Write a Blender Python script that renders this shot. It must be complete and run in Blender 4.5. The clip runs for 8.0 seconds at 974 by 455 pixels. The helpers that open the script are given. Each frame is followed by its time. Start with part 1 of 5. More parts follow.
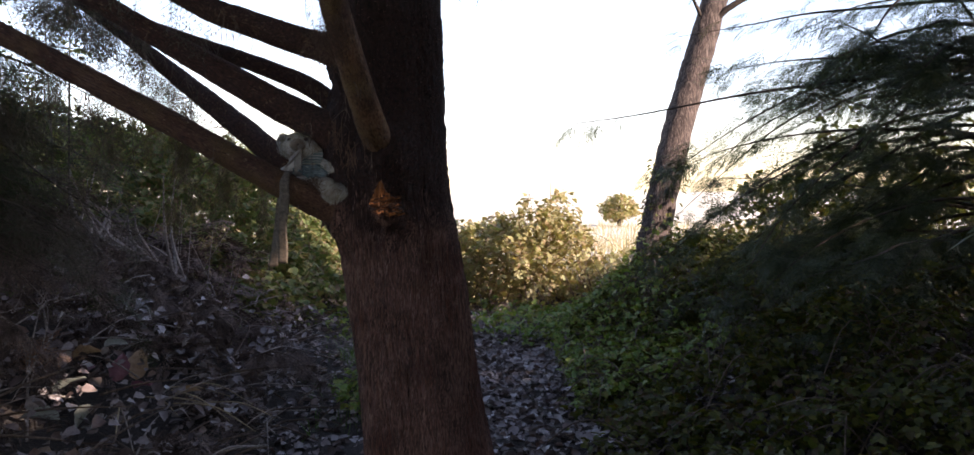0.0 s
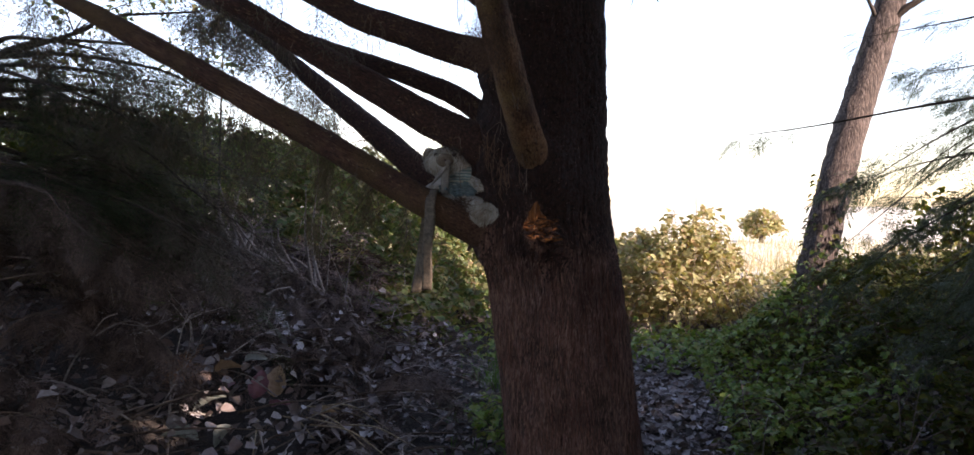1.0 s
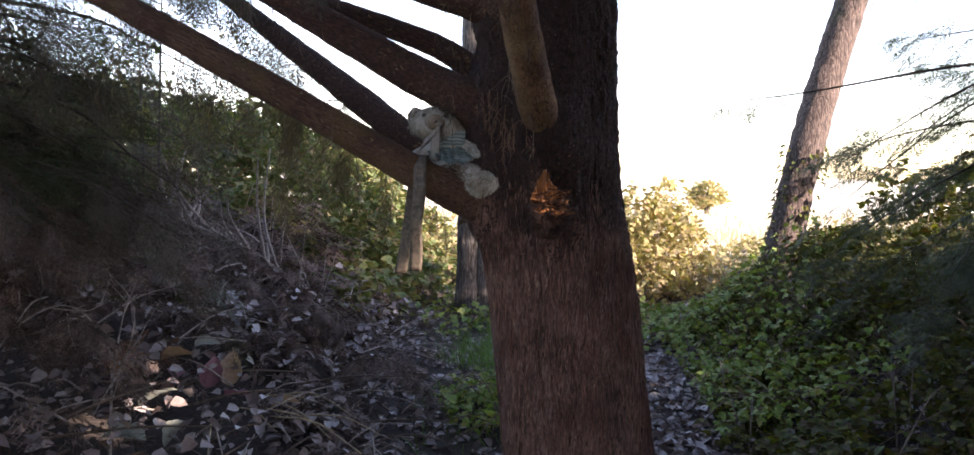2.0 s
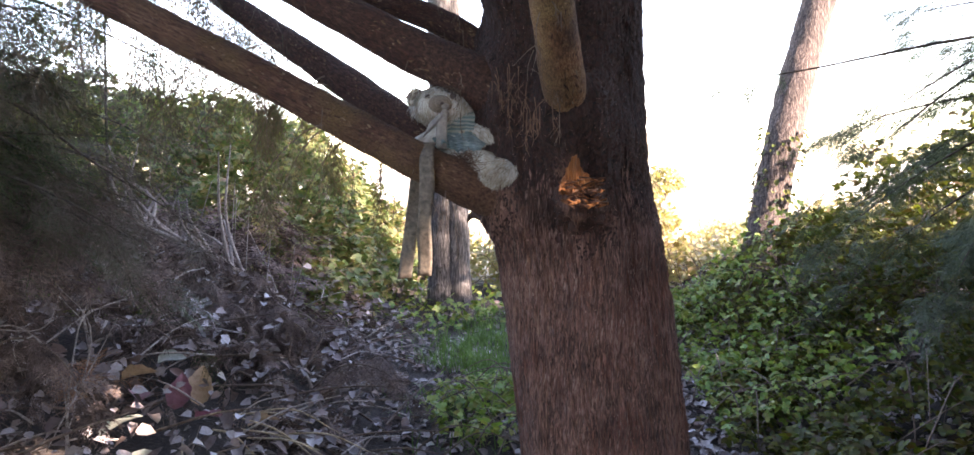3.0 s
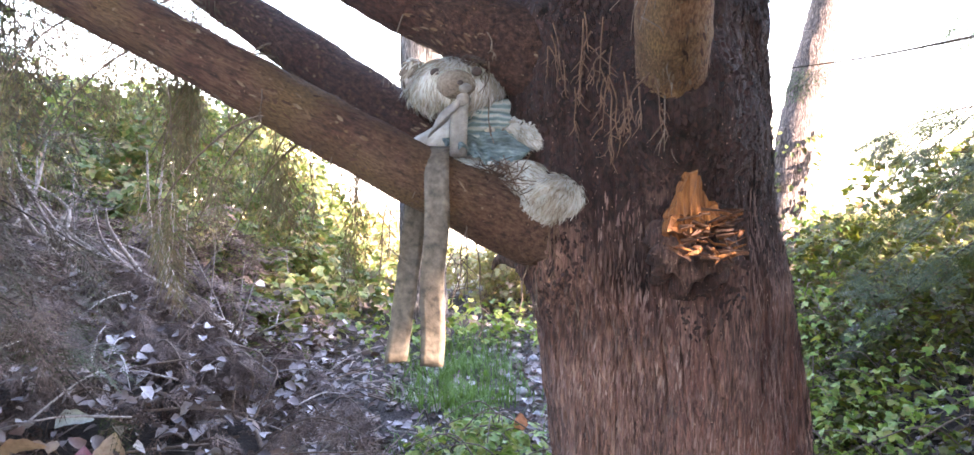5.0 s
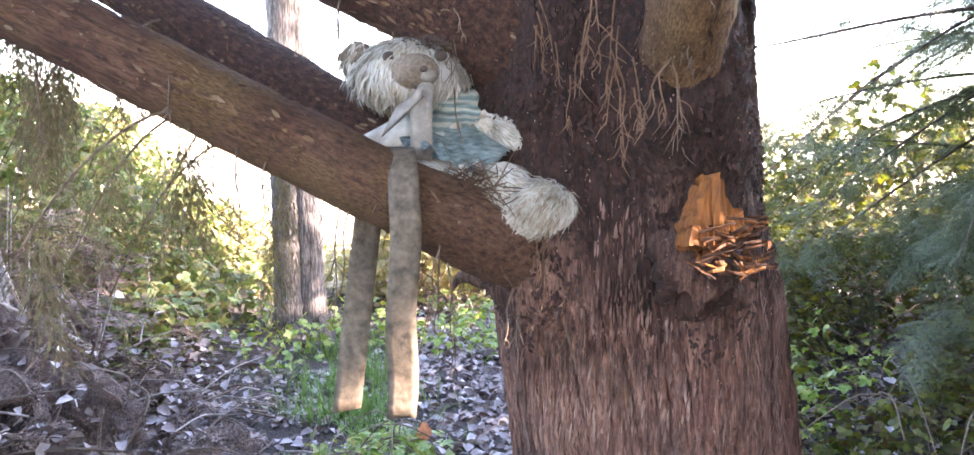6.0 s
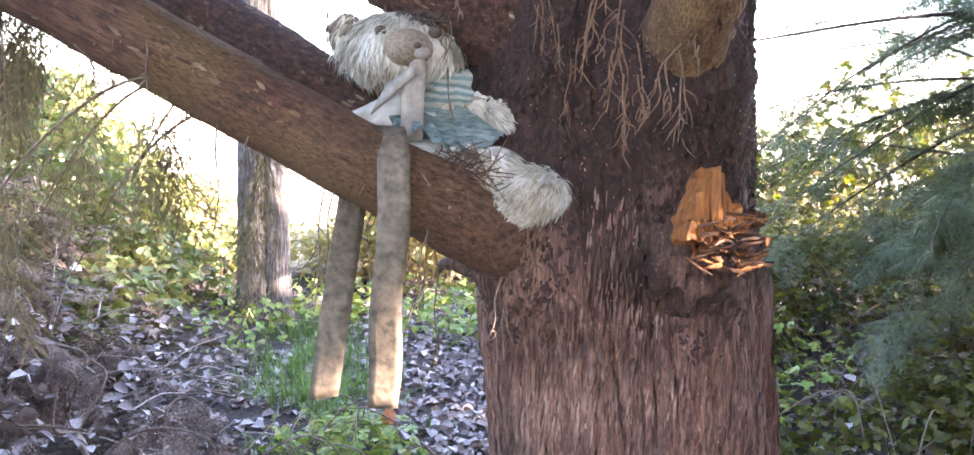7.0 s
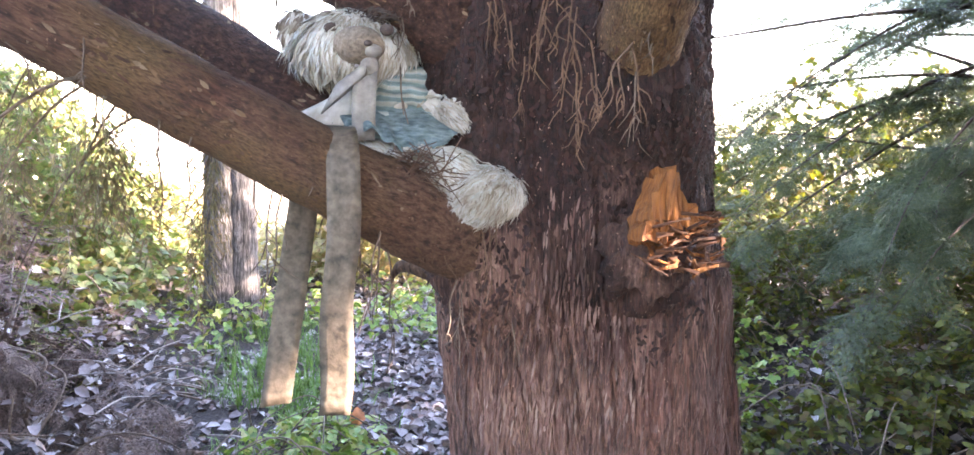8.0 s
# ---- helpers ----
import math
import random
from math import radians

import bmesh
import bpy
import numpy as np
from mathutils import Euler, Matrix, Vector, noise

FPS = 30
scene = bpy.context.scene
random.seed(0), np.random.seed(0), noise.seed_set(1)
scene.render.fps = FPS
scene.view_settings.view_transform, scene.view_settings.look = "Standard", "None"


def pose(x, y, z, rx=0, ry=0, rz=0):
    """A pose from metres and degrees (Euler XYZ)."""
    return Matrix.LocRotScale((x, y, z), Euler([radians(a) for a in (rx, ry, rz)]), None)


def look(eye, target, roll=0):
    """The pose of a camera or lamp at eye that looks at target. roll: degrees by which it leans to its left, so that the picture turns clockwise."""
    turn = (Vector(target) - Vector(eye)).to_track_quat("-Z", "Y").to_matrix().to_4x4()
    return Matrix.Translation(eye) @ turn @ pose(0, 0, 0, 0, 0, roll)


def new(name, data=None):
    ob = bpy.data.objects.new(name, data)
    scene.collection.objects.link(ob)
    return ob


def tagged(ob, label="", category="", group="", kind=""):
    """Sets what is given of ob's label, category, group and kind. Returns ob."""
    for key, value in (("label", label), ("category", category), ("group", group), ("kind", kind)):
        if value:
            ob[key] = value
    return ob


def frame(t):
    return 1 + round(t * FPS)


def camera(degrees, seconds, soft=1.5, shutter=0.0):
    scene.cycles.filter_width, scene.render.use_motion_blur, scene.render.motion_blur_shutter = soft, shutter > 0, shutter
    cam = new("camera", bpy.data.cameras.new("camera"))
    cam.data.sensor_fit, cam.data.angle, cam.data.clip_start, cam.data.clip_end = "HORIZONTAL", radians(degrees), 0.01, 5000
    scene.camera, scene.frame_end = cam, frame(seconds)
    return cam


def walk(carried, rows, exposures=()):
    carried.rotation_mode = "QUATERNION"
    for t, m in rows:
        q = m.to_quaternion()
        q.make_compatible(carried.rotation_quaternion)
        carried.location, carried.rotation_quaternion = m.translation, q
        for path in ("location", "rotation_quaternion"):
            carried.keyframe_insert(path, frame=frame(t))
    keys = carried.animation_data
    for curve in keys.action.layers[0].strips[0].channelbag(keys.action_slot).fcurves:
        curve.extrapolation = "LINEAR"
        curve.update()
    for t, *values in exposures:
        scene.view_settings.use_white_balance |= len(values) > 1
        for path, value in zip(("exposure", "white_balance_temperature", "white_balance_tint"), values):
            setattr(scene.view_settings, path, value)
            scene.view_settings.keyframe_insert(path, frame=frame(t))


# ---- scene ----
cam = camera(64.6, 8.0)
PATH = [
    (0, (0.009, -0.084, 1.615), (0.009, 1.914, 1.522), -0.2),
    (0.5, (-0.088, 0.182, 1.659), (-0.245, 2.176, 1.606), 0.8),
    (1, (-0.157, 0.329, 1.665), (-0.488, 2.3, 1.598), 0.6),
    (1.5, (-0.242, 0.491, 1.638), (-0.615, 2.451, 1.5), 1.0),
    (2, (-0.434, 0.72, 1.651), (-0.619, 2.706, 1.511), 0.8),
    (2.2, (-0.517, 0.788, 1.654), (-0.656, 2.779, 1.532), -0.2),
    (3.5, (-0.716, 1.356, 1.63), (-0.763, 3.348, 1.45), -0.2),
    (4, (-0.762, 1.66, 1.684), (-0.808, 3.653, 1.518), 0.0),
    (4.2, (-0.781, 1.721, 1.681), (-0.85, 3.713, 1.517), -0.4),
    (5.3, (-0.949, 2.23, 1.695), (-0.825, 4.218, 1.521), -1.0),
    (5.5, (-0.996, 2.298, 1.713), (-0.79, 4.28, 1.537), -1.8),
    (6, (-1.072, 2.386, 1.712), (-0.691, 4.339, 1.51), -1.1),
    (6.5, (-1.105, 2.42, 1.709), (-0.654, 4.355, 1.487), 0.7),
    (7, (-1.103, 2.441, 1.709), (-0.635, 4.371, 1.469), 1.3),
    (7.5, (-1.099, 2.464, 1.709), (-0.62, 4.39, 1.46), 1.1),
    (8, (-1.067, 2.457, 1.715), (-0.533, 4.368, 1.467), 1.1),
]
walk(cam, [(t, look(eye, target, roll)) for t, eye, target, roll in PATH],
     exposures=[(t, stops, 6950, 27) for t, stops in ((0, 1.5), (1.0, 1.6), (1.5, 1.95), (2.2, 2.45), (3.3, 3.5), (3.6, 3.65), (5.3, 4.45), (8.0, 4.67))])

# ---------------------------------------------------------------- sky and sun
SUN_TO = Vector((0.80, -0.46, 0.42)).normalized()
world = bpy.data.worlds.new("sky")
scene.world = world
world.use_nodes = True
wn = world.node_tree
sky = wn.nodes.new("ShaderNodeTexSky")
sky.sky_type, sky.sun_disc = "NISHITA", False
sky.sun_elevation = math.asin(SUN_TO.z)
sky.sun_rotation = math.atan2(SUN_TO.x, SUN_TO.y)
sky.dust_density, sky.ozone_density = 0.5, 0.4
wn.links.new(sky.outputs[0], wn.nodes["Background"].inputs[0])
wn.nodes["Background"].inputs[1].default_value = 0.15
sun = new("sun", bpy.data.lights.new("sun", "SUN"))
sun.data.energy, sun.data.angle, sun.data.color = 4.6, radians(0.5), (1.0, 0.92, 0.8)
sun.matrix_world = look(SUN_TO * 40, (0, 0, 0))

# ---------------------------------------------------------------- numbers and meshes
rng = np.random.default_rng(7)


def vnoise(x, y, z=0.0, seed=0):
    """Smooth value noise, 0 to 1, on arrays."""
    x, y, z = np.broadcast_arrays(np.asarray(x, float), np.asarray(y, float), np.asarray(z, float))
    xi, yi, zi = np.floor(x).astype(np.int64), np.floor(y).astype(np.int64), np.floor(z).astype(np.int64)
    fx, fy, fz = x - xi, y - yi, z - zi
    fx, fy, fz = fx * fx * (3 - 2 * fx), fy * fy * (3 - 2 * fy), fz * fz * (3 - 2 * fz)

    def corner(a, b, c):
        k = (xi + a) * 374761393 + (yi + b) * 668265263 + (zi + c) * 2147483647 + seed * 974634777
        k = (k ^ (k >> 13)) * 1274126177
        k = (k ^ (k >> 16)) & 0xFFFFF
        return k / 0xFFFFF
    out = 0
    for a in (0, 1):
        for b in (0, 1):
            for c in (0, 1):
                out = out + corner(a, b, c) * (fx if a else 1 - fx) * (fy if b else 1 - fy) * (fz if c else 1 - fz)
    return out


def step(a, b, v):
    v = np.clip((np.asarray(v, float) - a) / (b - a), 0, 1)
    return v * v * (3 - 2 * v)


def mesh_of(name, verts, faces, smooth=False):
    """A mesh from an array of places and one or more arrays of faces."""
    me = bpy.data.meshes.new(name)
    faces = faces if isinstance(faces, list) else [faces]
    loops = np.concatenate([f.ravel() for f in faces]).astype(np.int32)
    counts = np.concatenate([np.full(len(f), f.shape[1]) for f in faces]).astype(np.int32)
    me.vertices.add(len(verts))
    me.vertices.foreach_set("co", np.asarray(verts, np.float32).ravel())
    me.loops.add(len(loops))
    me.loops.foreach_set("vertex_index", loops)
    me.polygons.add(len(counts))
    me.polygons.foreach_set("loop_start", (np.cumsum(counts) - counts).astype(np.int32))
    me.update(calc_edges=True)
    me.validate()
    if smooth:
        me.shade_smooth()
    return me


def thing(name, label, category, group="", kind="", at=(0, 0, 0)):
    ob = tagged(new(name), label, category, group, kind)
    ob.location = at
    return ob


def part(name, me, material, parent=None, label=""):
    """One mesh object, in the parent's own place, under it."""
    me.materials.append(material)
    ob = new(name, me)
    ob.parent = parent
    if label:
        ob["label"] = label
    return ob


def solid(name, me, material, label, category, group="", kind=""):
    me.materials.append(material)
    return tagged(new(name, me), label, category, group, kind)


def joined(pieces):
    """Several (verts, quads) as one."""
    vs, fs, n = [], [], 0
    for v, f in pieces:
        vs.append(v)
        fs.append(f + n)
        n += len(v)
    return np.concatenate(vs), np.concatenate(fs)


def glide(points, n):
    """Points and radii (rows x, y, z, r) smoothed into n rows."""
    p = np.asarray(points, float)
    p = np.vstack([2 * p[0] - p[1], p, 2 * p[-1] - p[-2]])
    u = np.linspace(0, len(p) - 3 - 1e-6, n)
    i = u.astype(int)
    t = (u - i)[:, None]
    a, b, c, d = p[i], p[i + 1], p[i + 2], p[i + 3]
    return 0.5 * (2 * b + (c - a) * t + (2 * a - 5 * b + 4 * c - d) * t ** 2 + (3 * b - 3 * c + d - a) * t ** 3)


def tube(points, rows=24, sides=10, rough=0.0, grain=12.0, seed=0):
    """A round limb along points (x, y, z, radius), as (verts, quads), closed at the tip."""
    p = glide(points, rows)
    c, r = p[:, :3], np.maximum(p[:, 3], 0.0006)
    d = np.gradient(c, axis=0)
    d /= np.linalg.norm(d, axis=1)[:, None]
    up = np.array([0.0, 0.0, 1.0]) if abs(d[:, 2]).mean() < 0.8 else np.array([1.0, 0.0, 0.0])
    s = np.cross(d, up)
    s /= np.linalg.norm(s, axis=1)[:, None]
    w = np.cross(s, d)
    a = np.linspace(0, 2 * math.pi, sides, endpoint=False)
    v = c[:, None] + r[:, None, None] * (np.cos(a)[None, :, None] * s[:, None] + np.sin(a)[None, :, None] * w[:, None])
    if rough:
        k = vnoise(v[..., 0] * grain, v[..., 1] * grain, v[..., 2] * grain, seed) - 0.5
        k += 0.5 * (vnoise(v[..., 0] * grain * 3.1, v[..., 1] * grain * 3.1, v[..., 2] * grain * 3.1, seed + 5) - 0.5)
        v = c[:, None] + (v - c[:, None]) * (1 + rough * 2 * k[..., None])
    i = np.arange(rows - 1)[:, None] * sides
    j = np.arange(sides)[None]
    k = (j + 1) % sides
    q = np.stack([i + j, i + k, i + sides + k, i + sides + j], -1).reshape(-1, 4)
    v = v.reshape(-1, 3)
    tip = np.array([[(rows - 1) * sides + m for m in (x, x + 1, sides - 2 - x, sides - 1 - x)] for x in range(0, sides // 2 - 1)])
    return v, np.vstack([q, tip])


def turned(n, droop=(0.0, 0.0), seed=None):
    """n rotation matrices about z with a tilt, as rows (n, 3, 3)."""
    g = rng if seed is None else np.random.default_rng(seed)
    yaw = g.uniform(0, 2 * math.pi, n)
    return basis(yaw, g.uniform(*droop, n), g.uniform(-0.6, 0.6, n))


def basis(yaw, pitch, roll):
    """Frames whose x axis points along yaw and pitch (radians, up positive)."""
    x = np.stack([np.cos(yaw) * np.cos(pitch), np.sin(yaw) * np.cos(pitch), np.sin(pitch)], -1)
    side = np.stack([-np.sin(yaw), np.cos(yaw), np.zeros_like(yaw)], -1)
    up = np.cross(x, side)
    cr, sr = np.cos(roll)[:, None], np.sin(roll)[:, None]
    return np.stack([x, side * cr + up * sr, up * cr - side * sr], -1)


def scatter(template, frames, places, sizes):
    """Copies of a (verts, faces) template: one array of places and faces."""
    v, f = template
    n, m = len(places), len(v)
    sizes = np.asarray(sizes, float)
    sizes = sizes[:, None, None] if sizes.ndim == 1 else sizes[:, None, :]
    out = np.einsum("nij,nkj->nki", frames, v[None] * sizes) + np.asarray(places)[:, None]
    return out.reshape(-1, 3), (f[None] + (np.arange(n) * m)[:, None, None]).reshape(-1, f.shape[1])


def leaf_shape(wide=0.62, fold=0.16, curl=0.1):
    """One leaf along x, folded along its rib, of length 1."""
    v = np.array([(0, 0, 0), (0.28, wide / 2, fold), (0.68, wide * 0.42, fold * 0.7 - curl * 0.5), (1, 0, -curl),
                  (0.68, -wide * 0.42, fold * 0.7 - curl * 0.5), (0.28, -wide / 2, fold)], float)
    return v, np.array([(0, 3, 2, 1), (0, 5, 4, 3)])


def bramble_leaf():
    """Three leaflets on a short stalk."""
    v, f = leaf_shape(0.72, 0.1, 0.12)
    out = []
    for a, s, x in ((0.0, 0.62, 0.38), (1.15, 0.5, 0.33), (-1.15, 0.5, 0.33)):
        m = np.array([[math.cos(a), -math.sin(a), 0], [math.sin(a), math.cos(a), 0], [0, 0, 1]])
        out.append((v * s @ m.T + (x, 0, 0), f))
    out.append((np.array([(0, 0.008, 0), (0, -0.008, 0), (0.4, -0.006, 0.01), (0.4, 0.006, 0.01)], float), np.array([(0, 1, 2, 3)])))
    return joined(out)


def frond_shape(pairs=11, fine=6, seed=1, sag=0.3, wide=1.0):
    """A flat feathery conifer spray along x, of length 1, from small blades."""
    g = np.random.default_rng(seed)
    quads = []

    def blade(a, d, w):
        n = np.cross(d, (0, 0, 1.0))
        n = n / (np.linalg.norm(n) + 1e-9) * w
        n[2] += g.uniform(-0.5, 0.5) * w
        quads.append((a - n, a + d * 0.2 + n, a + d))
    axis = lambda u: np.array([u, 0.06 * math.sin(3 * u + seed), -sag * u * u])
    for k in range(8):
        a, b = axis(k / 8), axis((k + 1) / 8)
        blade(a, (b - a) * 1.15, 0.009)
    for k in range(pairs):
        u = 0.1 + 0.86 * k / pairs
        for s in (1, -1):
            ln = (0.36 * (1 - u) ** 0.7 + 0.05) * g.uniform(0.75, 1.2)
            an = s * g.uniform(0.7, 1.0)
            d = np.array([math.cos(an), math.sin(an), -0.25 + g.uniform(-0.2, 0.15)]) * ln
            base = axis(u)
            for m in range(fine):
                h = (m + 0.5) / fine
                p = base + d * h + np.array([0, 0, -0.12 * ln * h * h])
                blade(p, d / fine * 1.5, 0.009 * wide)
                for s2 in (1, -1):
                    b = an + s2 * g.uniform(0.5, 0.9)
                    blade(p, np.array([math.cos(b), math.sin(b), g.uniform(-0.45, 0.1)]) * ln * 0.34 * (1.1 - 0.6 * h), 0.0095 * wide)
    v = np.array(quads).reshape(-1, 3)
    return v, np.arange(len(v)).reshape(-1, 3)


FRONDS = [frond_shape(10, 3, s, sag) for s, sag in ((1, 0.25), (2, 0.45), (3, 0.15))]
FINE = [frond_shape(9, 3, s, sag, 0.62) for s, sag in ((7, 0.5), (8, 0.8), (9, 0.3))]
THICK = [frond_shape(9, 3, s, sag, 1.7) for s, sag in ((10, 0.35), (11, 0.6), (12, 0.1))]
COARSE = [frond_shape(5, 2, s, sag, 2.8) for s, sag in ((4, 0.25), (5, 0.45), (6, 0.15))]
HANGING = [(v * (1, 0.5, 0.6), f) for v, f in (frond_shape(7, 2, s, 0.3, 1.3) for s in (14, 15, 16))]
LEAF, TRIPLE = leaf_shape(), bramble_leaf()


def sprays(places, yaw, pitch, sizes, shapes=FRONDS):
    """Conifer sprays of three sorts at places, as (verts, quads)."""
    out = []
    for k, shape in enumerate(shapes):
        m = np.arange(k, len(places), 3)
        if len(m):
            out.append(scatter(shape, basis(yaw[m], pitch[m], rng.uniform(-0.7, 0.7, len(m))), places[m], sizes[m]))
    return joined(out)


# ---------------------------------------------------------------- materials
def material(name, rough=0.8):
    m = bpy.data.materials.new(name)
    m.use_nodes = True
    nt = m.node_tree
    b = nt.nodes["Principled BSDF"]
    b.inputs["Roughness"].default_value = rough
    return m, nt, b


def node(nt, kind, **inputs):
    n = nt.nodes.new(kind)
    for key, value in inputs.items():
        n.inputs[key.replace("_", " ")].default_value = value
    return n


def ramp(nt, source, stops):
    r = nt.nodes.new("ShaderNodeValToRGB")
    e = r.color_ramp.elements
    while len(e) < len(stops):
        e.new(0.5)
    for el, (pos, col) in zip(e, stops):
        el.position, el.color = pos, (*col, 1)
    nt.links.new(source, r.inputs[0])
    return r.outputs[0]


def coords(nt, scale, source="Object"):
    tc = nt.nodes.new("ShaderNodeTexCoord")
    mp = nt.nodes.new("ShaderNodeMapping")
    mp.inputs["Scale"].default_value = scale
    nt.links.new(tc.outputs[source], mp.inputs[0])
    return mp.outputs[0]


def noise_of(nt, scale, size, detail=6.0, rough=0.6, source="Object"):
    n = node(nt, "ShaderNodeTexNoise", Scale=size, Detail=detail, Roughness=rough)
    nt.links.new(coords(nt, scale, source), n.inputs["Vector"])
    return n.outputs["Fac"]


def mixed(nt, kind, fac, a, b):
    m = nt.nodes.new("ShaderNodeMix")
    m.data_type, m.blend_type = "RGBA", kind
    for sock, val in ((m.inputs[0], fac), (m.inputs[6], a), (m.inputs[7], b)):
        if isinstance(val, (int, float)):
            sock.default_value = val
        elif isinstance(val, tuple):
            sock.default_value = (*val, 1)
        else:
            nt.links.new(val, sock)
    return m.outputs[2]


def bumped(nt, b, height, strength=0.5, distance=0.01):
    n = node(nt, "ShaderNodeBump", Strength=strength, Distance=distance)
    nt.links.new(height, n.inputs["Height"])
    nt.links.new(n.outputs[0], b.inputs["Normal"])


def bark(name, dark, mid, light, along=(1, 1, 0.12), size=70.0, patch=None, plate=0.0, source="Object", moss=None, shaded_red=None, crisp=0.85):
    """Fibrous bark: strips along the stem, flaky plates with dark cracks, blotches and pale flecks."""
    m, nt, b = material(name, 0.9)
    strips = noise_of(nt, along, size, 8, 0.65, source)
    fine = noise_of(nt, along, size * 3.1, 4, 0.6, source)
    col = ramp(nt, strips, [(0.36, dark), (0.5, mid), (0.70, light)])
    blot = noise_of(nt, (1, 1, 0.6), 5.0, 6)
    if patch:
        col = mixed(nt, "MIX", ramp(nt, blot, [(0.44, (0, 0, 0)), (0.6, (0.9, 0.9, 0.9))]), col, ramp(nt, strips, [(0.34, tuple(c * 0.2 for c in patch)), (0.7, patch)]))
    # redder scaly bark above a height, its colour also darkened to stand for shade
    if shaded_red:
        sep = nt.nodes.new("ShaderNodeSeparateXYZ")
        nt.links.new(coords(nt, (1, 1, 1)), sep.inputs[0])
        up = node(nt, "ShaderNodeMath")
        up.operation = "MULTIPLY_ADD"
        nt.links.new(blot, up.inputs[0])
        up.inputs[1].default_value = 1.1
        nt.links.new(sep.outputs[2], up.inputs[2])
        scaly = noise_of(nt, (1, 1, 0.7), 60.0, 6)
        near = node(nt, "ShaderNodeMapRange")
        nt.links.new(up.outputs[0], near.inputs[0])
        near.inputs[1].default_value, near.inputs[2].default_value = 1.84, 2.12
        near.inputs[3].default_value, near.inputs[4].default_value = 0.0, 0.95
        col = mixed(nt, "MIX", near.outputs[0], col, ramp(nt, scaly, [(0.36, tuple(c * 0.10 for c in shaded_red)), (0.52, shaded_red), (0.72, tuple(c * 2.0 for c in shaded_red))]))
    if moss:
        wet = noise_of(nt, (1, 1, 1), 3.3, 5)
        col = mixed(nt, "MIX", ramp(nt, wet, [(0.47, (0, 0, 0)), (0.62, (0.8, 0.8, 0.8))]), col, ramp(nt, fine, [(0.35, tuple(c * 0.4 for c in moss)), (0.65, moss)]))
    col = mixed(nt, "MULTIPLY", crisp, col, ramp(nt, fine, [(0.36, (0.35, 0.33, 0.32)), (0.56, (1.15, 1.15, 1.15))]))
    height = mixed(nt, "MIX", 0.45, strips, fine)
    if plate:
        warp = node(nt, "ShaderNodeTexNoise", Scale=9.0, Detail=3.0)
        where = coords(nt, along, source)
        nt.links.new(where, warp.inputs["Vector"])
        v = node(nt, "ShaderNodeTexVoronoi", Scale=plate)
        v.feature = "DISTANCE_TO_EDGE"
        nt.links.new(mixed(nt, "LINEAR_LIGHT", 0.035, where, warp.outputs["Color"]), v.inputs["Vector"])
        crack = ramp(nt, v.outputs["Distance"], [(0.0, (0.12, 0.10, 0.09)), (0.16, (1, 1, 1))])
        amount = 0.6
        if shaded_red:
            fade = node(nt, "ShaderNodeMath")
            fade.operation = "MULTIPLY_ADD"
            nt.links.new(near.outputs[0], fade.inputs[0])
            fade.inputs[1].default_value, fade.inputs[2].default_value = -0.55, 0.6
            amount = fade.outputs[0]
            height = mixed(nt, "MIX", near.outputs[0], height, scaly)
        col = mixed(nt, "MULTIPLY", amount, col, crack)
        height = mixed(nt, "MULTIPLY", amount, height, crack)
    fleck = noise_of(nt, (1, 1, 0.5), 210.0, 2)
    col = mixed(nt, "MIX", ramp(nt, fleck, [(0.68, (0, 0, 0)), (0.74, (0.85, 0.85, 0.85))]), col, tuple(min(0.6, c * 1.35) for c in light))
    nt.links.new(col, b.inputs["Base Color"])
    bumped(nt, b, height, 1.0, 0.014)
    return m


def leafy(name, colours, rough=0.45, through_light=0.35, tint=(1.0, 1.0, 0.5), clump=0.0):
    """A thin leaf: colour by leaf, light through the blade."""
    m, nt, b = material(name, rough)
    g = nt.nodes.new("ShaderNodeNewGeometry")
    stops = [(k / max(1, len(colours) - 1), c) for k, c in enumerate(colours)]
    col = ramp(nt, g.outputs["Random Per Island"], stops)
    spots = noise_of(nt, (1, 1, 1), 45.0, 3)
    col = mixed(nt, "MULTIPLY", 0.6, col, ramp(nt, spots, [(0.3, (0.55, 0.5, 0.45)), (0.6, (1.1, 1.1, 1.1))]))
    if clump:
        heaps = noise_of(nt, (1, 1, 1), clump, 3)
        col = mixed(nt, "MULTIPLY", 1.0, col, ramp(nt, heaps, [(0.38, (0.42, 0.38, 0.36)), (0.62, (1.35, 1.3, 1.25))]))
    nt.links.new(col, b.inputs["Base Color"])
    tr = nt.nodes.new("ShaderNodeBsdfTranslucent")
    nt.links.new(mixed(nt, "MULTIPLY", 1.0, col, tint), tr.inputs[0])
    mx = nt.nodes.new("ShaderNodeMixShader")
    mx.inputs[0].default_value = through_light
    nt.links.new(b.outputs[0], mx.inputs[1])
    nt.links.new(tr.outputs[0], mx.inputs[2])
    nt.links.new(mx.outputs[0], nt.nodes["Material Output"].inputs[0])
    return m


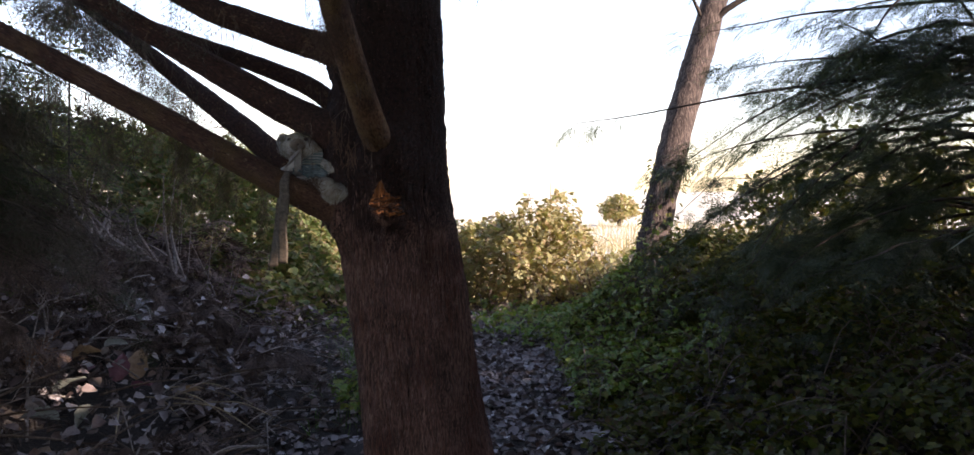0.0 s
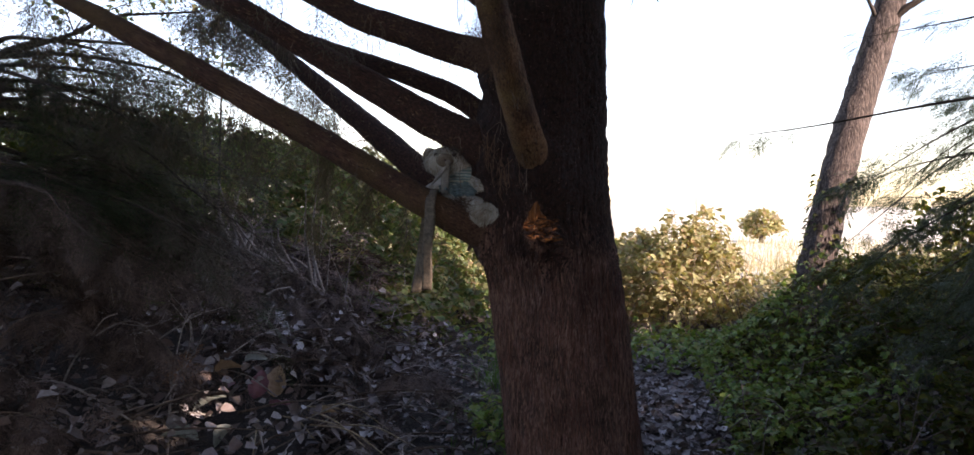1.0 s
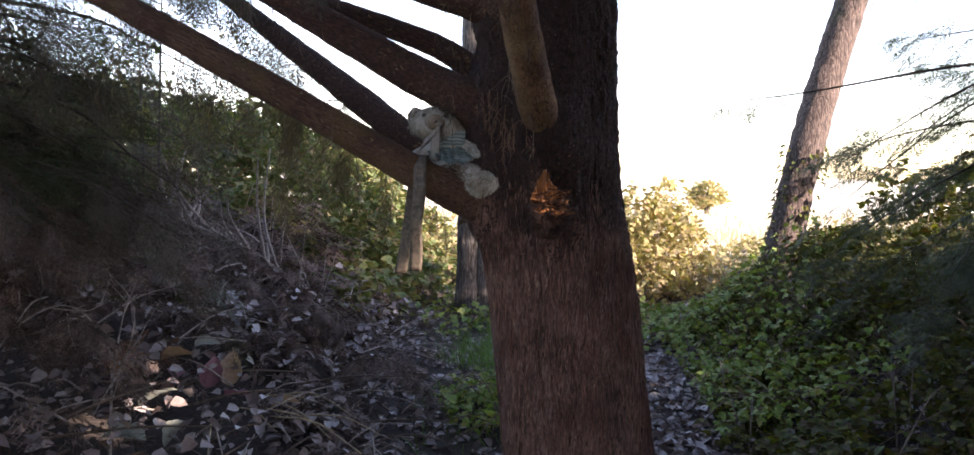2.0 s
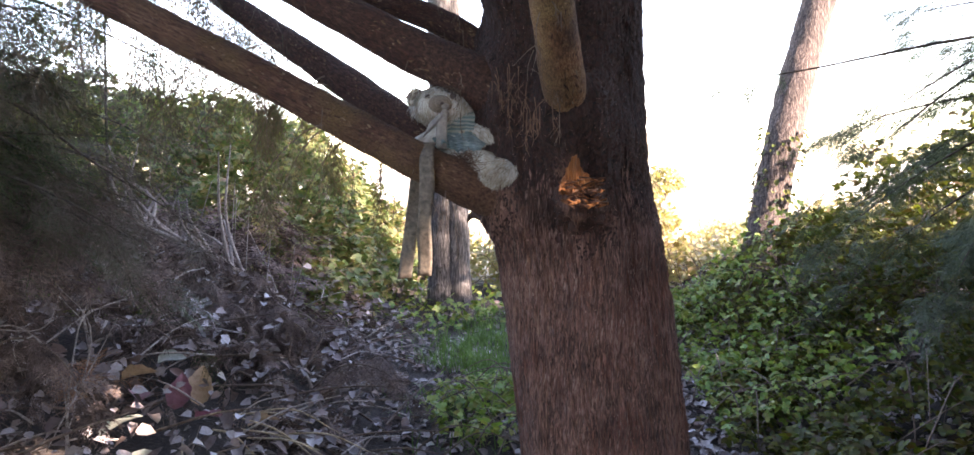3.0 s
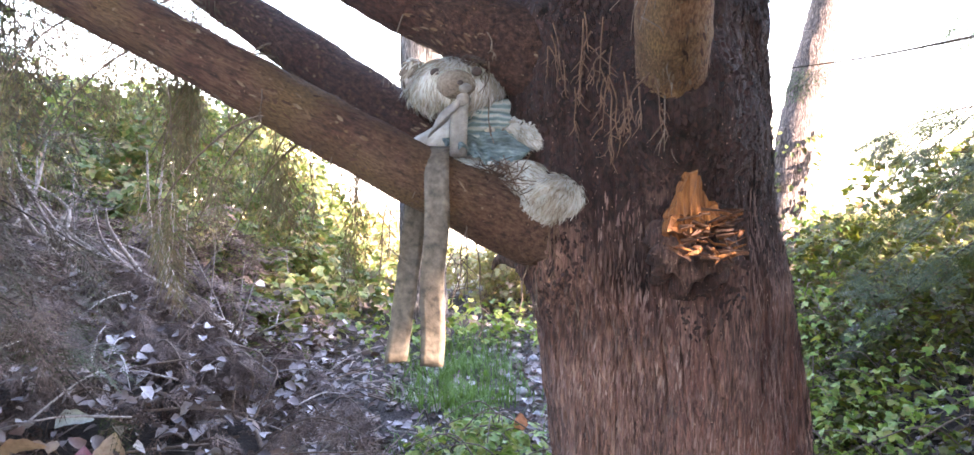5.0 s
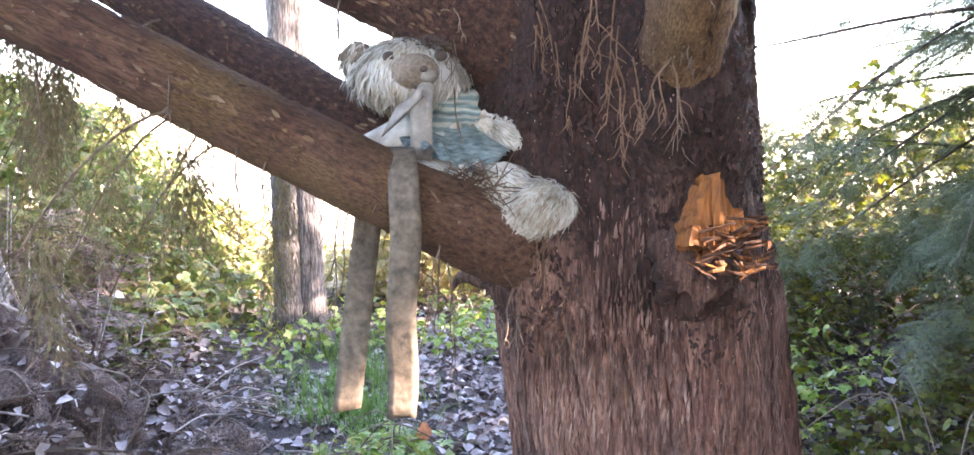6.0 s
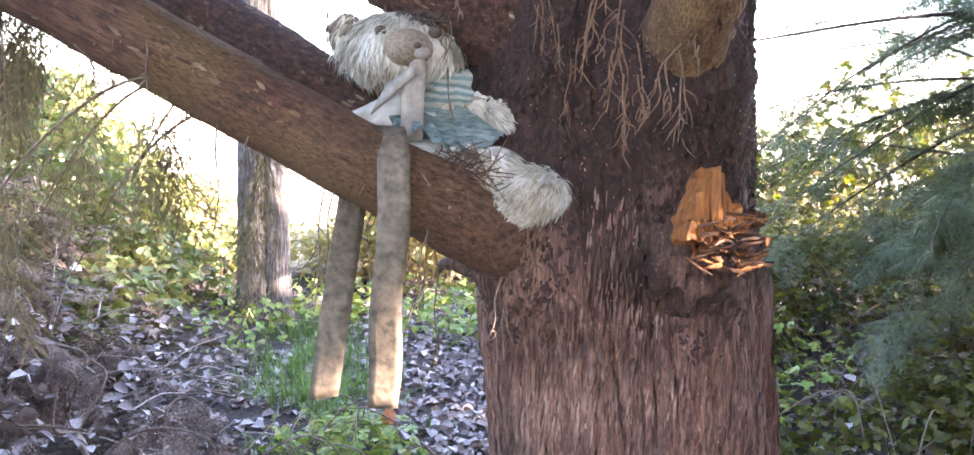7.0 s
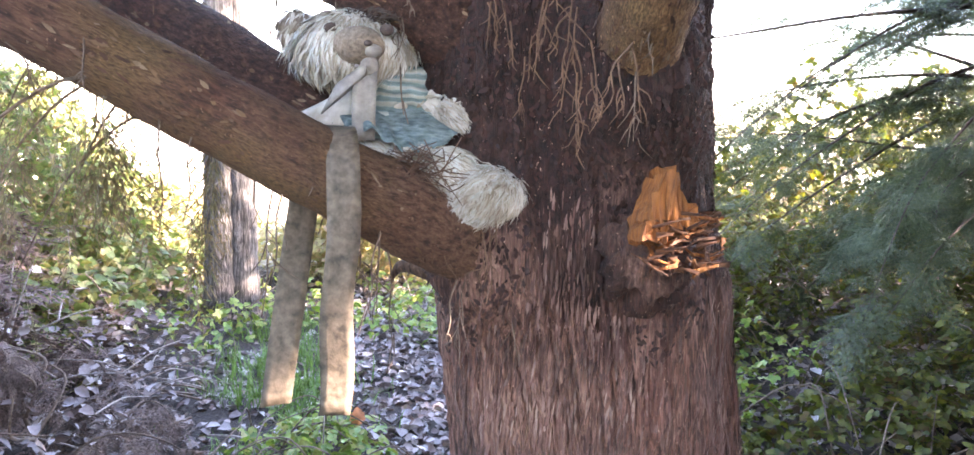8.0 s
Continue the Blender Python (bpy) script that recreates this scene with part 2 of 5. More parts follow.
def plain(name, dark, light, size=30.0, rough=0.85, stretch=(1, 1, 1), relief=0.4):
    m, nt, b = material(name, rough)
    n = noise_of(nt, stretch, size, 6)
    big = noise_of(nt, stretch, size / 9, 4)
    col = ramp(nt, n, [(0.32, dark), (0.68, light)])
    col = mixed(nt, "MULTIPLY", 0.55, col, ramp(nt, big, [(0.35, (0.5, 0.48, 0.46)), (0.65, (1.1, 1.1, 1.1))]))
    nt.links.new(col, b.inputs["Base Color"])
    bumped(nt, b, n, relief, 0.006)
    return m


M_BARK = bark("red_brown_bark", (0.036, 0.018, 0.014), (0.215, 0.108, 0.080), (0.39, 0.235, 0.175), along=(1, 1, 0.09), size=120.0, patch=(0.21, 0.075, 0.052), plate=0.0, shaded_red=(0.024, 0.0080, 0.0060), crisp=0.7)
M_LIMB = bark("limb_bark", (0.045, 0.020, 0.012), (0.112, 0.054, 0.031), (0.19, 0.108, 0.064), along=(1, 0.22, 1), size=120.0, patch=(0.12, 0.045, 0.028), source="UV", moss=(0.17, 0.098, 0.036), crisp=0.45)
# Upper limbs: redder bark, with some shade put into the colour as well.
M_DIM_REDLIMB = bark("dim_upper_limb_bark", (0.018, 0.007, 0.005), (0.056, 0.022, 0.014), (0.12, 0.058, 0.038), along=(1, 0.3, 1), size=110.0, patch=(0.10, 0.034, 0.022), source="UV", crisp=0.5)
# Ochre moss on bark, lightened so that the shaded limb looks lit.
M_LIT_MOSSY = bark("lit_mossy_limb_bark", (0.085, 0.038, 0.018), (0.22, 0.110, 0.054), (0.33, 0.195, 0.105), along=(1, 0.22, 1), size=120.0, patch=(0.13, 0.055, 0.03), source="UV", moss=(0.31, 0.20, 0.085), crisp=0.45)
M_STEM = bark("stem_bark", (0.03, 0.018, 0.013), (0.09, 0.052, 0.038), (0.18, 0.12, 0.09))
M_GREY = bark("grey_bark", (0.04, 0.034, 0.032), (0.125, 0.108, 0.10), (0.25, 0.225, 0.205), along=(1, 1, 0.1), size=55.0, plate=28.0)
M_BROWN = bark("brown_bark", (0.035, 0.024, 0.02), (0.10, 0.07, 0.058), (0.21, 0.165, 0.145), along=(1, 1, 0.12), size=55.0, plate=30.0)
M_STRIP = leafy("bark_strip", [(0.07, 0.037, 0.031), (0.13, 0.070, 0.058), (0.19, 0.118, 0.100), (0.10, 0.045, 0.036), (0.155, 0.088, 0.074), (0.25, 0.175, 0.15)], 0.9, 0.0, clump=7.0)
# Red-brown scales of the upper stem, darkened for the shade under the limbs.
M_SHADED_SCALE = leafy("shaded_bark_scale", [(0.016, 0.006, 0.005), (0.032, 0.011, 0.008), (0.050, 0.017, 0.012), (0.022, 0.009, 0.007), (0.042, 0.020, 0.015)], 0.85, 0.0)
M_LIMBSCALE = leafy("limb_scale", [(0.04, 0.018, 0.011), (0.10, 0.05, 0.030), (0.16, 0.095, 0.050), (0.075, 0.032, 0.021), (0.24, 0.17, 0.11)], 0.9, 0.0)
M_TWIG = plain("grey_twig", (0.20, 0.155, 0.13), (0.48, 0.42, 0.38), 60.0)
M_DRYTWIG = plain("dry_twig", (0.085, 0.056, 0.040), (0.22, 0.16, 0.12), 60.0)
M_PALETWIG = plain("pale_twig", (0.085, 0.042, 0.025), (0.22, 0.125, 0.075), 60.0)
M_DARKWOOD = plain("dark_twig", (0.03, 0.022, 0.017), (0.09, 0.065, 0.05), 40.0)
# Bramble leaves in one dim and two lit tones: light put into the colour.
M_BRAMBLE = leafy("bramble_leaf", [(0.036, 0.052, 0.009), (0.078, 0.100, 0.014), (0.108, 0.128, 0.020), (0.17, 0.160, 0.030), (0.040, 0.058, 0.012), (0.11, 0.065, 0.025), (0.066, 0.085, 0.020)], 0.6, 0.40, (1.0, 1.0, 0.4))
M_LIT_BANK = leafy("lit_bank_leaf", [(0.070, 0.105, 0.035), (0.125, 0.18, 0.060), (0.20, 0.24, 0.090), (0.29, 0.24, 0.11), (0.10, 0.15, 0.055), (0.23, 0.145, 0.10)], 0.55, 0.45)
M_LIT_TRAIL = leafy("lit_trailing_leaf", [(0.10, 0.18, 0.035), (0.18, 0.29, 0.06), (0.25, 0.34, 0.085), (0.31, 0.29, 0.09), (0.13, 0.22, 0.05)], through_light=0.4)
M_GOLD = leafy("golden_leaf", [(0.31, 0.28, 0.13), (0.47, 0.41, 0.20), (0.27, 0.29, 0.12), (0.46, 0.31, 0.20), (0.40, 0.38, 0.19)], through_light=0.4)
M_CEDAR = leafy("conifer_spray", [(0.026, 0.044, 0.020), (0.050, 0.078, 0.033), (0.085, 0.105, 0.046), (0.040, 0.063, 0.028)], 0.6, 0.3)
M_DRYCEDAR = leafy("dry_conifer_spray", [(0.07, 0.055, 0.04), (0.13, 0.10, 0.075), (0.10, 0.085, 0.06), (0.06, 0.075, 0.04)], 0.8, 0.15, (1, 0.9, 0.7))
M_HANG = leafy("hanging_spray", [(0.10, 0.09, 0.05), (0.16, 0.14, 0.08), (0.17, 0.115, 0.075), (0.09, 0.11, 0.05)], 0.75, 0.25, (1, 0.95, 0.6))
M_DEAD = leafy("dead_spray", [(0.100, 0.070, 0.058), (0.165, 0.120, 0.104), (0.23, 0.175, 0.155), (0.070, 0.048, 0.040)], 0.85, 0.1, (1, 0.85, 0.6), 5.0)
# Rusty needles with the sun's warmth and brightness put into the colour.
M_LIT_RUST = leafy("lit_rusty_spray", [(0.34, 0.17, 0.085), (0.42, 0.24, 0.13), (0.27, 0.13, 0.065)], 0.85, 0.2, (1, 0.8, 0.5))
M_LITTER = leafy("fallen_leaf", [(0.10, 0.072, 0.066), (0.21, 0.168, 0.165), (0.31, 0.27, 0.265), (0.16, 0.092, 0.070), (0.50, 0.46, 0.46), (0.13, 0.092, 0.085), (0.24, 0.195, 0.19), (0.075, 0.052, 0.048)], 0.5, 0.08, (1, 0.85, 0.6))
M_RUSTY = leafy("brown_needles", [(0.10, 0.06, 0.04), (0.17, 0.10, 0.065), (0.07, 0.04, 0.03)], 0.85, 0.1, (1, 0.8, 0.6))
M_GRASS = leafy("grass_blade", [(0.07, 0.15, 0.03), (0.12, 0.22, 0.045), (0.10, 0.18, 0.03)], 0.5, 0.35)
M_STRAW = leafy("dry_grass", [(0.40, 0.32, 0.17), (0.5, 0.42, 0.25), (0.3, 0.27, 0.12)], 0.7, 0.3, (1, 0.95, 0.7))
M_OLDWOOD = plain("stained_wood", (0.035, 0.012, 0.007), (0.13, 0.050, 0.020), 70.0)
M_WOOD = plain("split_wood", (0.10, 0.028, 0.006), (0.30, 0.105, 0.018), 150.0, 0.75, (1, 1, 0.12), 1.0)
M_RIBBON = plain("weathered_ribbon", (0.036, 0.026, 0.018), (0.165, 0.128, 0.092), 62.0, 0.6, (1, 1, 1), 0.2)


def ground_material():
    m, nt, b = material("soil_and_meadow", 0.95)
    fine, mid = noise_of(nt, (1, 1, 1), 38.0, 7), noise_of(nt, (1, 1, 1), 3.0, 5)
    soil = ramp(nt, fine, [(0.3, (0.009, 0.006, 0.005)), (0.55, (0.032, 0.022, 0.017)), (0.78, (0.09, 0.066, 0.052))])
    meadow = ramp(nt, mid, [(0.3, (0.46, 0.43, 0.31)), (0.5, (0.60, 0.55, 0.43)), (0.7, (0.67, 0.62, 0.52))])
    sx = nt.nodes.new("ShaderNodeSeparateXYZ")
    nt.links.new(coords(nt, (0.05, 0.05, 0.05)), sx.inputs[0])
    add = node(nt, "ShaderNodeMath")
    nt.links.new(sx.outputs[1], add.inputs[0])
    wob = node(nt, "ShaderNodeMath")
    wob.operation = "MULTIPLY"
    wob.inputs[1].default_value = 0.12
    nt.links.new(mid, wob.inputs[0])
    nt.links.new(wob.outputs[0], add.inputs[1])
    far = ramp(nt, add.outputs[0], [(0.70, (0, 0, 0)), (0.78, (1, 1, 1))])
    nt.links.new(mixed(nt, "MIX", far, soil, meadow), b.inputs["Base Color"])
    bumped(nt, b, fine, 0.9, 0.03)
    return m


# ---------------------------------------------------------------- ground
def ground_z(x, y):
    x, y = np.asarray(x, float), np.asarray(y, float)
    near = 1 - step(16, 24, y)
    z = -0.2 + 0 * x
    bank = 0.34 * np.maximum(0, -1.7 - x)
    bank = 1.4 * (1 - np.exp(-bank / 1.4)) * step(0.8, 3.6, y) * near
    right = 0.45 * step(1.0, 3.0, x) * step(3.0, 6.0, y) * near
    lumps = (vnoise(x * 1.7, y * 1.7, 0, 3) - 0.5) * 0.10 + (vnoise(x * 6, y * 6, 0, 4) - 0.5) * 0.04
    return z + bank + right + lumps * (0.4 + 0.6 * near)


def build_ground():
    xs = np.concatenate([[-900, -300, -120, -60, -35, -22, -15], np.arange(-11, 9, 0.13), [10, 13, 18, 26, 40, 80, 200, 400, 900]])
    ys = np.concatenate([[-400, -150, -60, -30, -18, -11], np.arange(-7, 16, 0.13), [16.5, 17.5, 19, 22, 26, 32, 42, 60, 90, 150, 300, 600, 1400]])
    gx, gy = np.meshgrid(xs, ys)
    v = np.stack([gx, gy, ground_z(gx, gy)], -1).reshape(-1, 3)
    w = len(xs)
    i = (np.arange(len(ys) - 1)[:, None] * w + np.arange(w - 1)[None]).ravel()
    me = mesh_of("ground", v, np.stack([i, i + 1, i + w + 1, i + w], -1), True)
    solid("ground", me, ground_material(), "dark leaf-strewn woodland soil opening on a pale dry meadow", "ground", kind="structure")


build_ground()


# ---------------------------------------------------------------- the big tree
def along_uv(me, rows, sides, around, length):
    """A map in metres: round the limb, then along it."""
    uv = me.uv_layers.new(name="along")
    idx = np.empty(len(me.loops), np.int32)
    me.loops.foreach_get("vertex_index", idx)
    u, v = (idx % sides) / sides * around, (idx // sides) / rows * length
    uv.data.foreach_set("uv", np.stack([u, v], -1).astype(np.float32).ravel())
    return me


LIMB_LINES = [
    [(-0.38, 3.88, 1.38, 0.14), (-0.60, 3.80, 1.485, 0.098), (-0.78, 3.74, 1.55, 0.08), (-0.98, 3.70, 1.643, 0.066), (-1.275, 3.75, 1.803, 0.063), (-1.77, 3.84, 2.064, 0.062), (-2.56, 3.98, 2.466, 0.056), (-3.54, 4.15, 2.944, 0.04), (-4.6, 4.35, 3.4, 0.015)],
    [(-0.5, 3.9, 1.6, 0.08), (-0.8, 3.85, 1.66, 0.068), (-1.03, 3.91, 1.764, 0.066), (-1.33, 4.17, 1.967, 0.064), (-1.76, 4.53, 2.25, 0.057), (-2.37, 5.04, 2.65, 0.042), (-3.3, 5.8, 3.2, 0.015)],
    [(-0.45, 3.85, 1.72, 0.13), (-0.74, 3.807, 1.90, 0.096), (-1.05, 3.87, 2.06, 0.078), (-1.69, 4.0, 2.42, 0.06), (-2.6, 4.2, 2.95, 0.045), (-3.6, 4.4, 3.5, 0.015)],
    [(-0.45, 3.92, 1.80, 0.08), (-0.74, 3.98, 2.03, 0.056), (-1.02, 4.1, 2.22, 0.05), (-1.74, 4.4, 2.50, 0.042), (-2.53, 4.8, 2.82, 0.034), (-3.6, 5.3, 3.3, 0.012)],
    [(-0.5, 3.85, 2.15, 0.10), (-0.72, 3.80, 2.30, 0.08), (-0.95, 3.8, 2.38, 0.07), (-1.22, 3.85, 2.48, 0.064), (-1.5, 3.9, 2.6, 0.058), (-2.4, 4.0, 3.1, 0.04), (-3.4, 4.1, 3.7, 0.015)],
    [(-0.6, 3.8, 2.5, 0.09), (-0.95, 3.7, 2.72, 0.065), (-1.8, 3.5, 3.15, 0.045), (-3.0, 3.2, 3.9, 0.015)],
    [(-0.46, 3.95, 1.60, 0.11), (-0.49, 3.70, 1.78, 0.080), (-0.53, 3.50, 1.94, 0.068), (-0.585, 3.27, 2.21, 0.062), (-0.64, 3.05, 2.5, 0.055), (-0.75, 2.6, 3.1, 0.04), (-0.8, 2.0, 3.9, 0.015)],
]


def collars(x, y, z):
    """How near a place lies to the roots of the limbs, 0 to 1."""
    out = 0 * x
    for pts in LIMB_LINES:
        for q in glide(pts, 60)[:16]:
            gap = np.sqrt((x - q[0]) ** 2 + (y - q[1]) ** 2 + (z - q[2]) ** 2) - q[3]
            out = np.maximum(out, np.exp(-(np.maximum(gap, 0) / 0.055) ** 2))
    return out


def trunk_surface(A, Z):
    """Places on the stem at angles A and heights Z, and its radius there."""
    cx, cy = -0.432 - 0.134 * (np.minimum(Z, 1.6) - 1.2) - 0.02 * np.maximum(0, Z - 1.6), 3.913 + 0.031 * (Z - 1.2)
    r = 0.285 - 0.012 * (Z - 1.2) - 0.02 * np.maximum(0, Z - 4)
    r = r + 0.16 * np.exp(-(Z + 0.2) / 0.28)
    ca, sa = np.cos(A), np.sin(A)
    # swellings below the limbs and flutes down the stem
    r = r + 0.035 * np.exp(-((Z - 1.62) / 0.28) ** 2) * np.maximum(0, -sa * 0.6 - ca * 0.5)
    r = r + 0.016 * np.sin(A * 5 + 1.0 + Z * 0.5) * np.exp(-((Z - 0.8) / 1.2) ** 2)
    r = r + 0.055 * np.exp(-((Z - 1.80) / 0.15) ** 2) * np.maximum(0, np.cos(A + 1.60)) ** 8
    big = vnoise(ca * 3, sa * 3, Z * 1.6, 11) - 0.5
    r = r + 0.035 * big
    r = r + 0.045 * collars(cx + r * ca, cy + r * sa, Z)
    k = 0.285
    strip = vnoise(ca * k * 70 + 9, sa * k * 70 + 9, Z * 6 + big * 1.5, 12)
    strip2 = vnoise(ca * k * 150, sa * k * 150, Z * 14, 13)
    crack = vnoise(ca * k * 26, sa * k * 26, Z * 2.2, 14)
    strip, strip2 = 1.4 * (1 - abs(2 * strip - 1)) - 0.2, 1.2 * (1 - abs(2 * strip2 - 1)) - 0.1
    fine = vnoise(ca * k * 260, sa * k * 260, Z * 60, 15)
    scaly = vnoise(ca * k * 42, sa * k * 42, Z * 34, 16) + 0.5 * vnoise(ca * k * 95, sa * k * 95, Z * 80, 17)
    low = 0.22 + 0.78 * step(1.62, 1.30, Z + 0.5 * big)
    r = r + low * (0.013 * (strip - 0.5) + 0.008 * (strip2 - 0.5)) + (1 - low) * 0.016 * (scaly - 0.7) - low * 0.012 * np.exp(-((crack - 0.5) / 0.04) ** 2) + 0.003 * fine
    return np.stack([cx + r * ca, cy + r * sa, Z + 0 * A], -1), low


def trunk_mesh():
    sides = 400
    zs = np.concatenate([np.linspace(-0.4, 0.4, 14), np.linspace(0.41, 2.5, 260), np.linspace(2.53, 4, 30), np.linspace(4.2, 11, 20)])
    a = np.linspace(0, 2 * math.pi, sides, endpoint=False)
    A, Z = np.meshgrid(a, zs)
    v = trunk_surface(A, Z)[0].reshape(-1, 3)
    i = np.arange(len(zs) - 1)[:, None] * sides
    j = np.arange(sides)[None]
    q = np.stack([i + j, i + (j + 1) % sides, i + sides + (j + 1) % sides, i + sides + j], -1).reshape(-1, 4)
    return mesh_of("trunk", v, q, True)


FLAKE = (np.array([(-0.5, 0.0, 0.0), (-0.2, 0.5, 0.05), (-0.2, -0.5, 0.05), (0.2, 0.42, 0.35), (0.2, -0.42, 0.35), (0.5, 0.0, 0.9)], float), np.array([(0, 2, 1), (1, 2, 4), (1, 4, 3), (3, 4, 5)]))


def flakes(places, up, out, length, width, lift):
    """Thin bark flakes lying along up, lifted at one end along out."""
    up = up - out * (up * out).sum(1)[:, None]
    up /= np.linalg.norm(up, axis=1)[:, None]
    frames = np.stack([up, np.cross(out, up), out], -1)
    return scatter(FLAKE, frames, places, np.stack([length, width, lift], -1))


def trunk_flakes(n, seed, low_side):
    """Loose strips on the lower stem, or small scales on the upper one."""
    g = np.random.default_rng(seed)
    A, Z = g.uniform(math.pi, 2.15 * math.pi, n), g.uniform(0.35, 1.62, n) if low_side else g.uniform(1.25, 2.5, n)
    p, low = trunk_surface(A, Z)
    keep = (low > 0.5 + 0.5 * g.uniform(0, 1, n)) if low_side else (low < 0.75)
    p, A = p[keep], A[keep]
    n = len(p)
    out = np.stack([np.cos(A), np.sin(A), 0 * A], -1) + g.normal(0, 0.12, (n, 3))
    out /= np.linalg.norm(out, axis=1)[:, None]
    up = np.array([0.05, 0, 1.0]) * g.choice([-1, -1, 1], n)[:, None] + g.normal(0, 0.07 if low_side else 0.6, (n, 3))
    if low_side:
        return flakes(p + out * 0.001, up, out, g.uniform(0.014, 0.050, n), g.uniform(0.0018, 0.0052, n), g.uniform(0.001, 0.007, n))
    return flakes(p + out * 0.001, up, out, g.uniform(0.006, 0.022, n), g.uniform(0.004, 0.010, n), g.uniform(0.002, 0.006, n))


def limb_flakes(pts, n, seed):
    g = np.random.default_rng(seed)
    rows = glide(pts, 120)
    k = g.integers(6, 90, n)
    d = np.gradient(rows[:, :3], axis=0)[k]
    d /= np.linalg.norm(d, axis=1)[:, None]
    out = g.normal(0, 1, (n, 3))
    out -= d * (out * d).sum(1)[:, None]
    out /= np.linalg.norm(out, axis=1)[:, None]
    p = rows[k, :3] + d * g.uniform(-0.02, 0.02, n)[:, None] + out * rows[k, 3:] * 1.0
    return flakes(p, d * g.choice([-1, 1], n)[:, None] + g.normal(0, 0.25, (n, 3)), out, g.uniform(0.008, 0.03, n), g.uniform(0.003, 0.008, n), g.uniform(0.001, 0.005, n))


# the sun reaches these places through chinks in the leaves: (place, radius)
CHINKS = [((-0.98, 3.63, 1.27), 0.075), ((2.36, 9.70, 1.85), 0.16), ((2.10, 9.48, 0.95), 0.12)]


def pierced(vf):
    """Leaves out the blades that would close the chinks."""
    v, f = vf
    mid = v[f].mean(1)
    keep = np.ones(len(f), bool)
    s = np.array(SUN_TO)
    for p, r in CHINKS:
        d = mid - np.array(p)
        along = d @ s
        keep &= ~((along > 0.5) & (np.linalg.norm(d - along[:, None] * s, axis=1) < r + 0.10))
    return v, f[keep]


def crown_sprays(n, centre, spread, low, high, size, seed):
    """Sprays hung round a stem: wide low down, narrow above."""
    g = np.random.default_rng(seed)
    h = g.uniform(0, 1, n) ** 1.2
    a = g.uniform(0, 2 * math.pi, n)
    d = spread * (1 - 0.8 * h) * np.sqrt(g.uniform(0.02, 1, n))
    p = np.stack([centre[0] + d * np.cos(a), centre[1] + d * np.sin(a), low + (high - low) * h - 0.18 * d], -1)
    return pierced(sprays(p, a + g.uniform(-0.8, 0.8, n), g.uniform(-0.9, 0.0, n), g.uniform(*size, n), COARSE))


def hanging_twig(g, x, y, z, ln):
    """One thin forked dry twig that hangs from (x, y, z), as (verts, quads)."""
    dx, dy = g.normal(0, 0.22, 2) * ln
    main = [(x, y, z, 0.0017), (x + dx * 0.6, y + dy * 0.4, z - ln * 0.35, 0.0015), (x + dx * 0.6, y + dy, z - ln * 0.7, 0.0012), (x + dx, y + dy, z - ln, 0.0007)]
    out = [tube(main, 9, 4)]
    for _k in range(g.integers(2, 7)):
        u = g.uniform(0.1, 0.9)
        m = np.array(main[1]) * (1 - u) + np.array(main[3]) * u
        e = m[:3] + g.normal(0, 0.13, 3) * ln * (1, 1, 0.3) - (0, 0, ln * g.uniform(0.12, 0.35))
        out.append(tube([(*m[:3], 0.0012), (*((m[:3] + e) / 2 + g.normal(0, 0.03, 3) * ln), 0.001), (*e, 0.0006)], 5, 4))
    return joined(out)


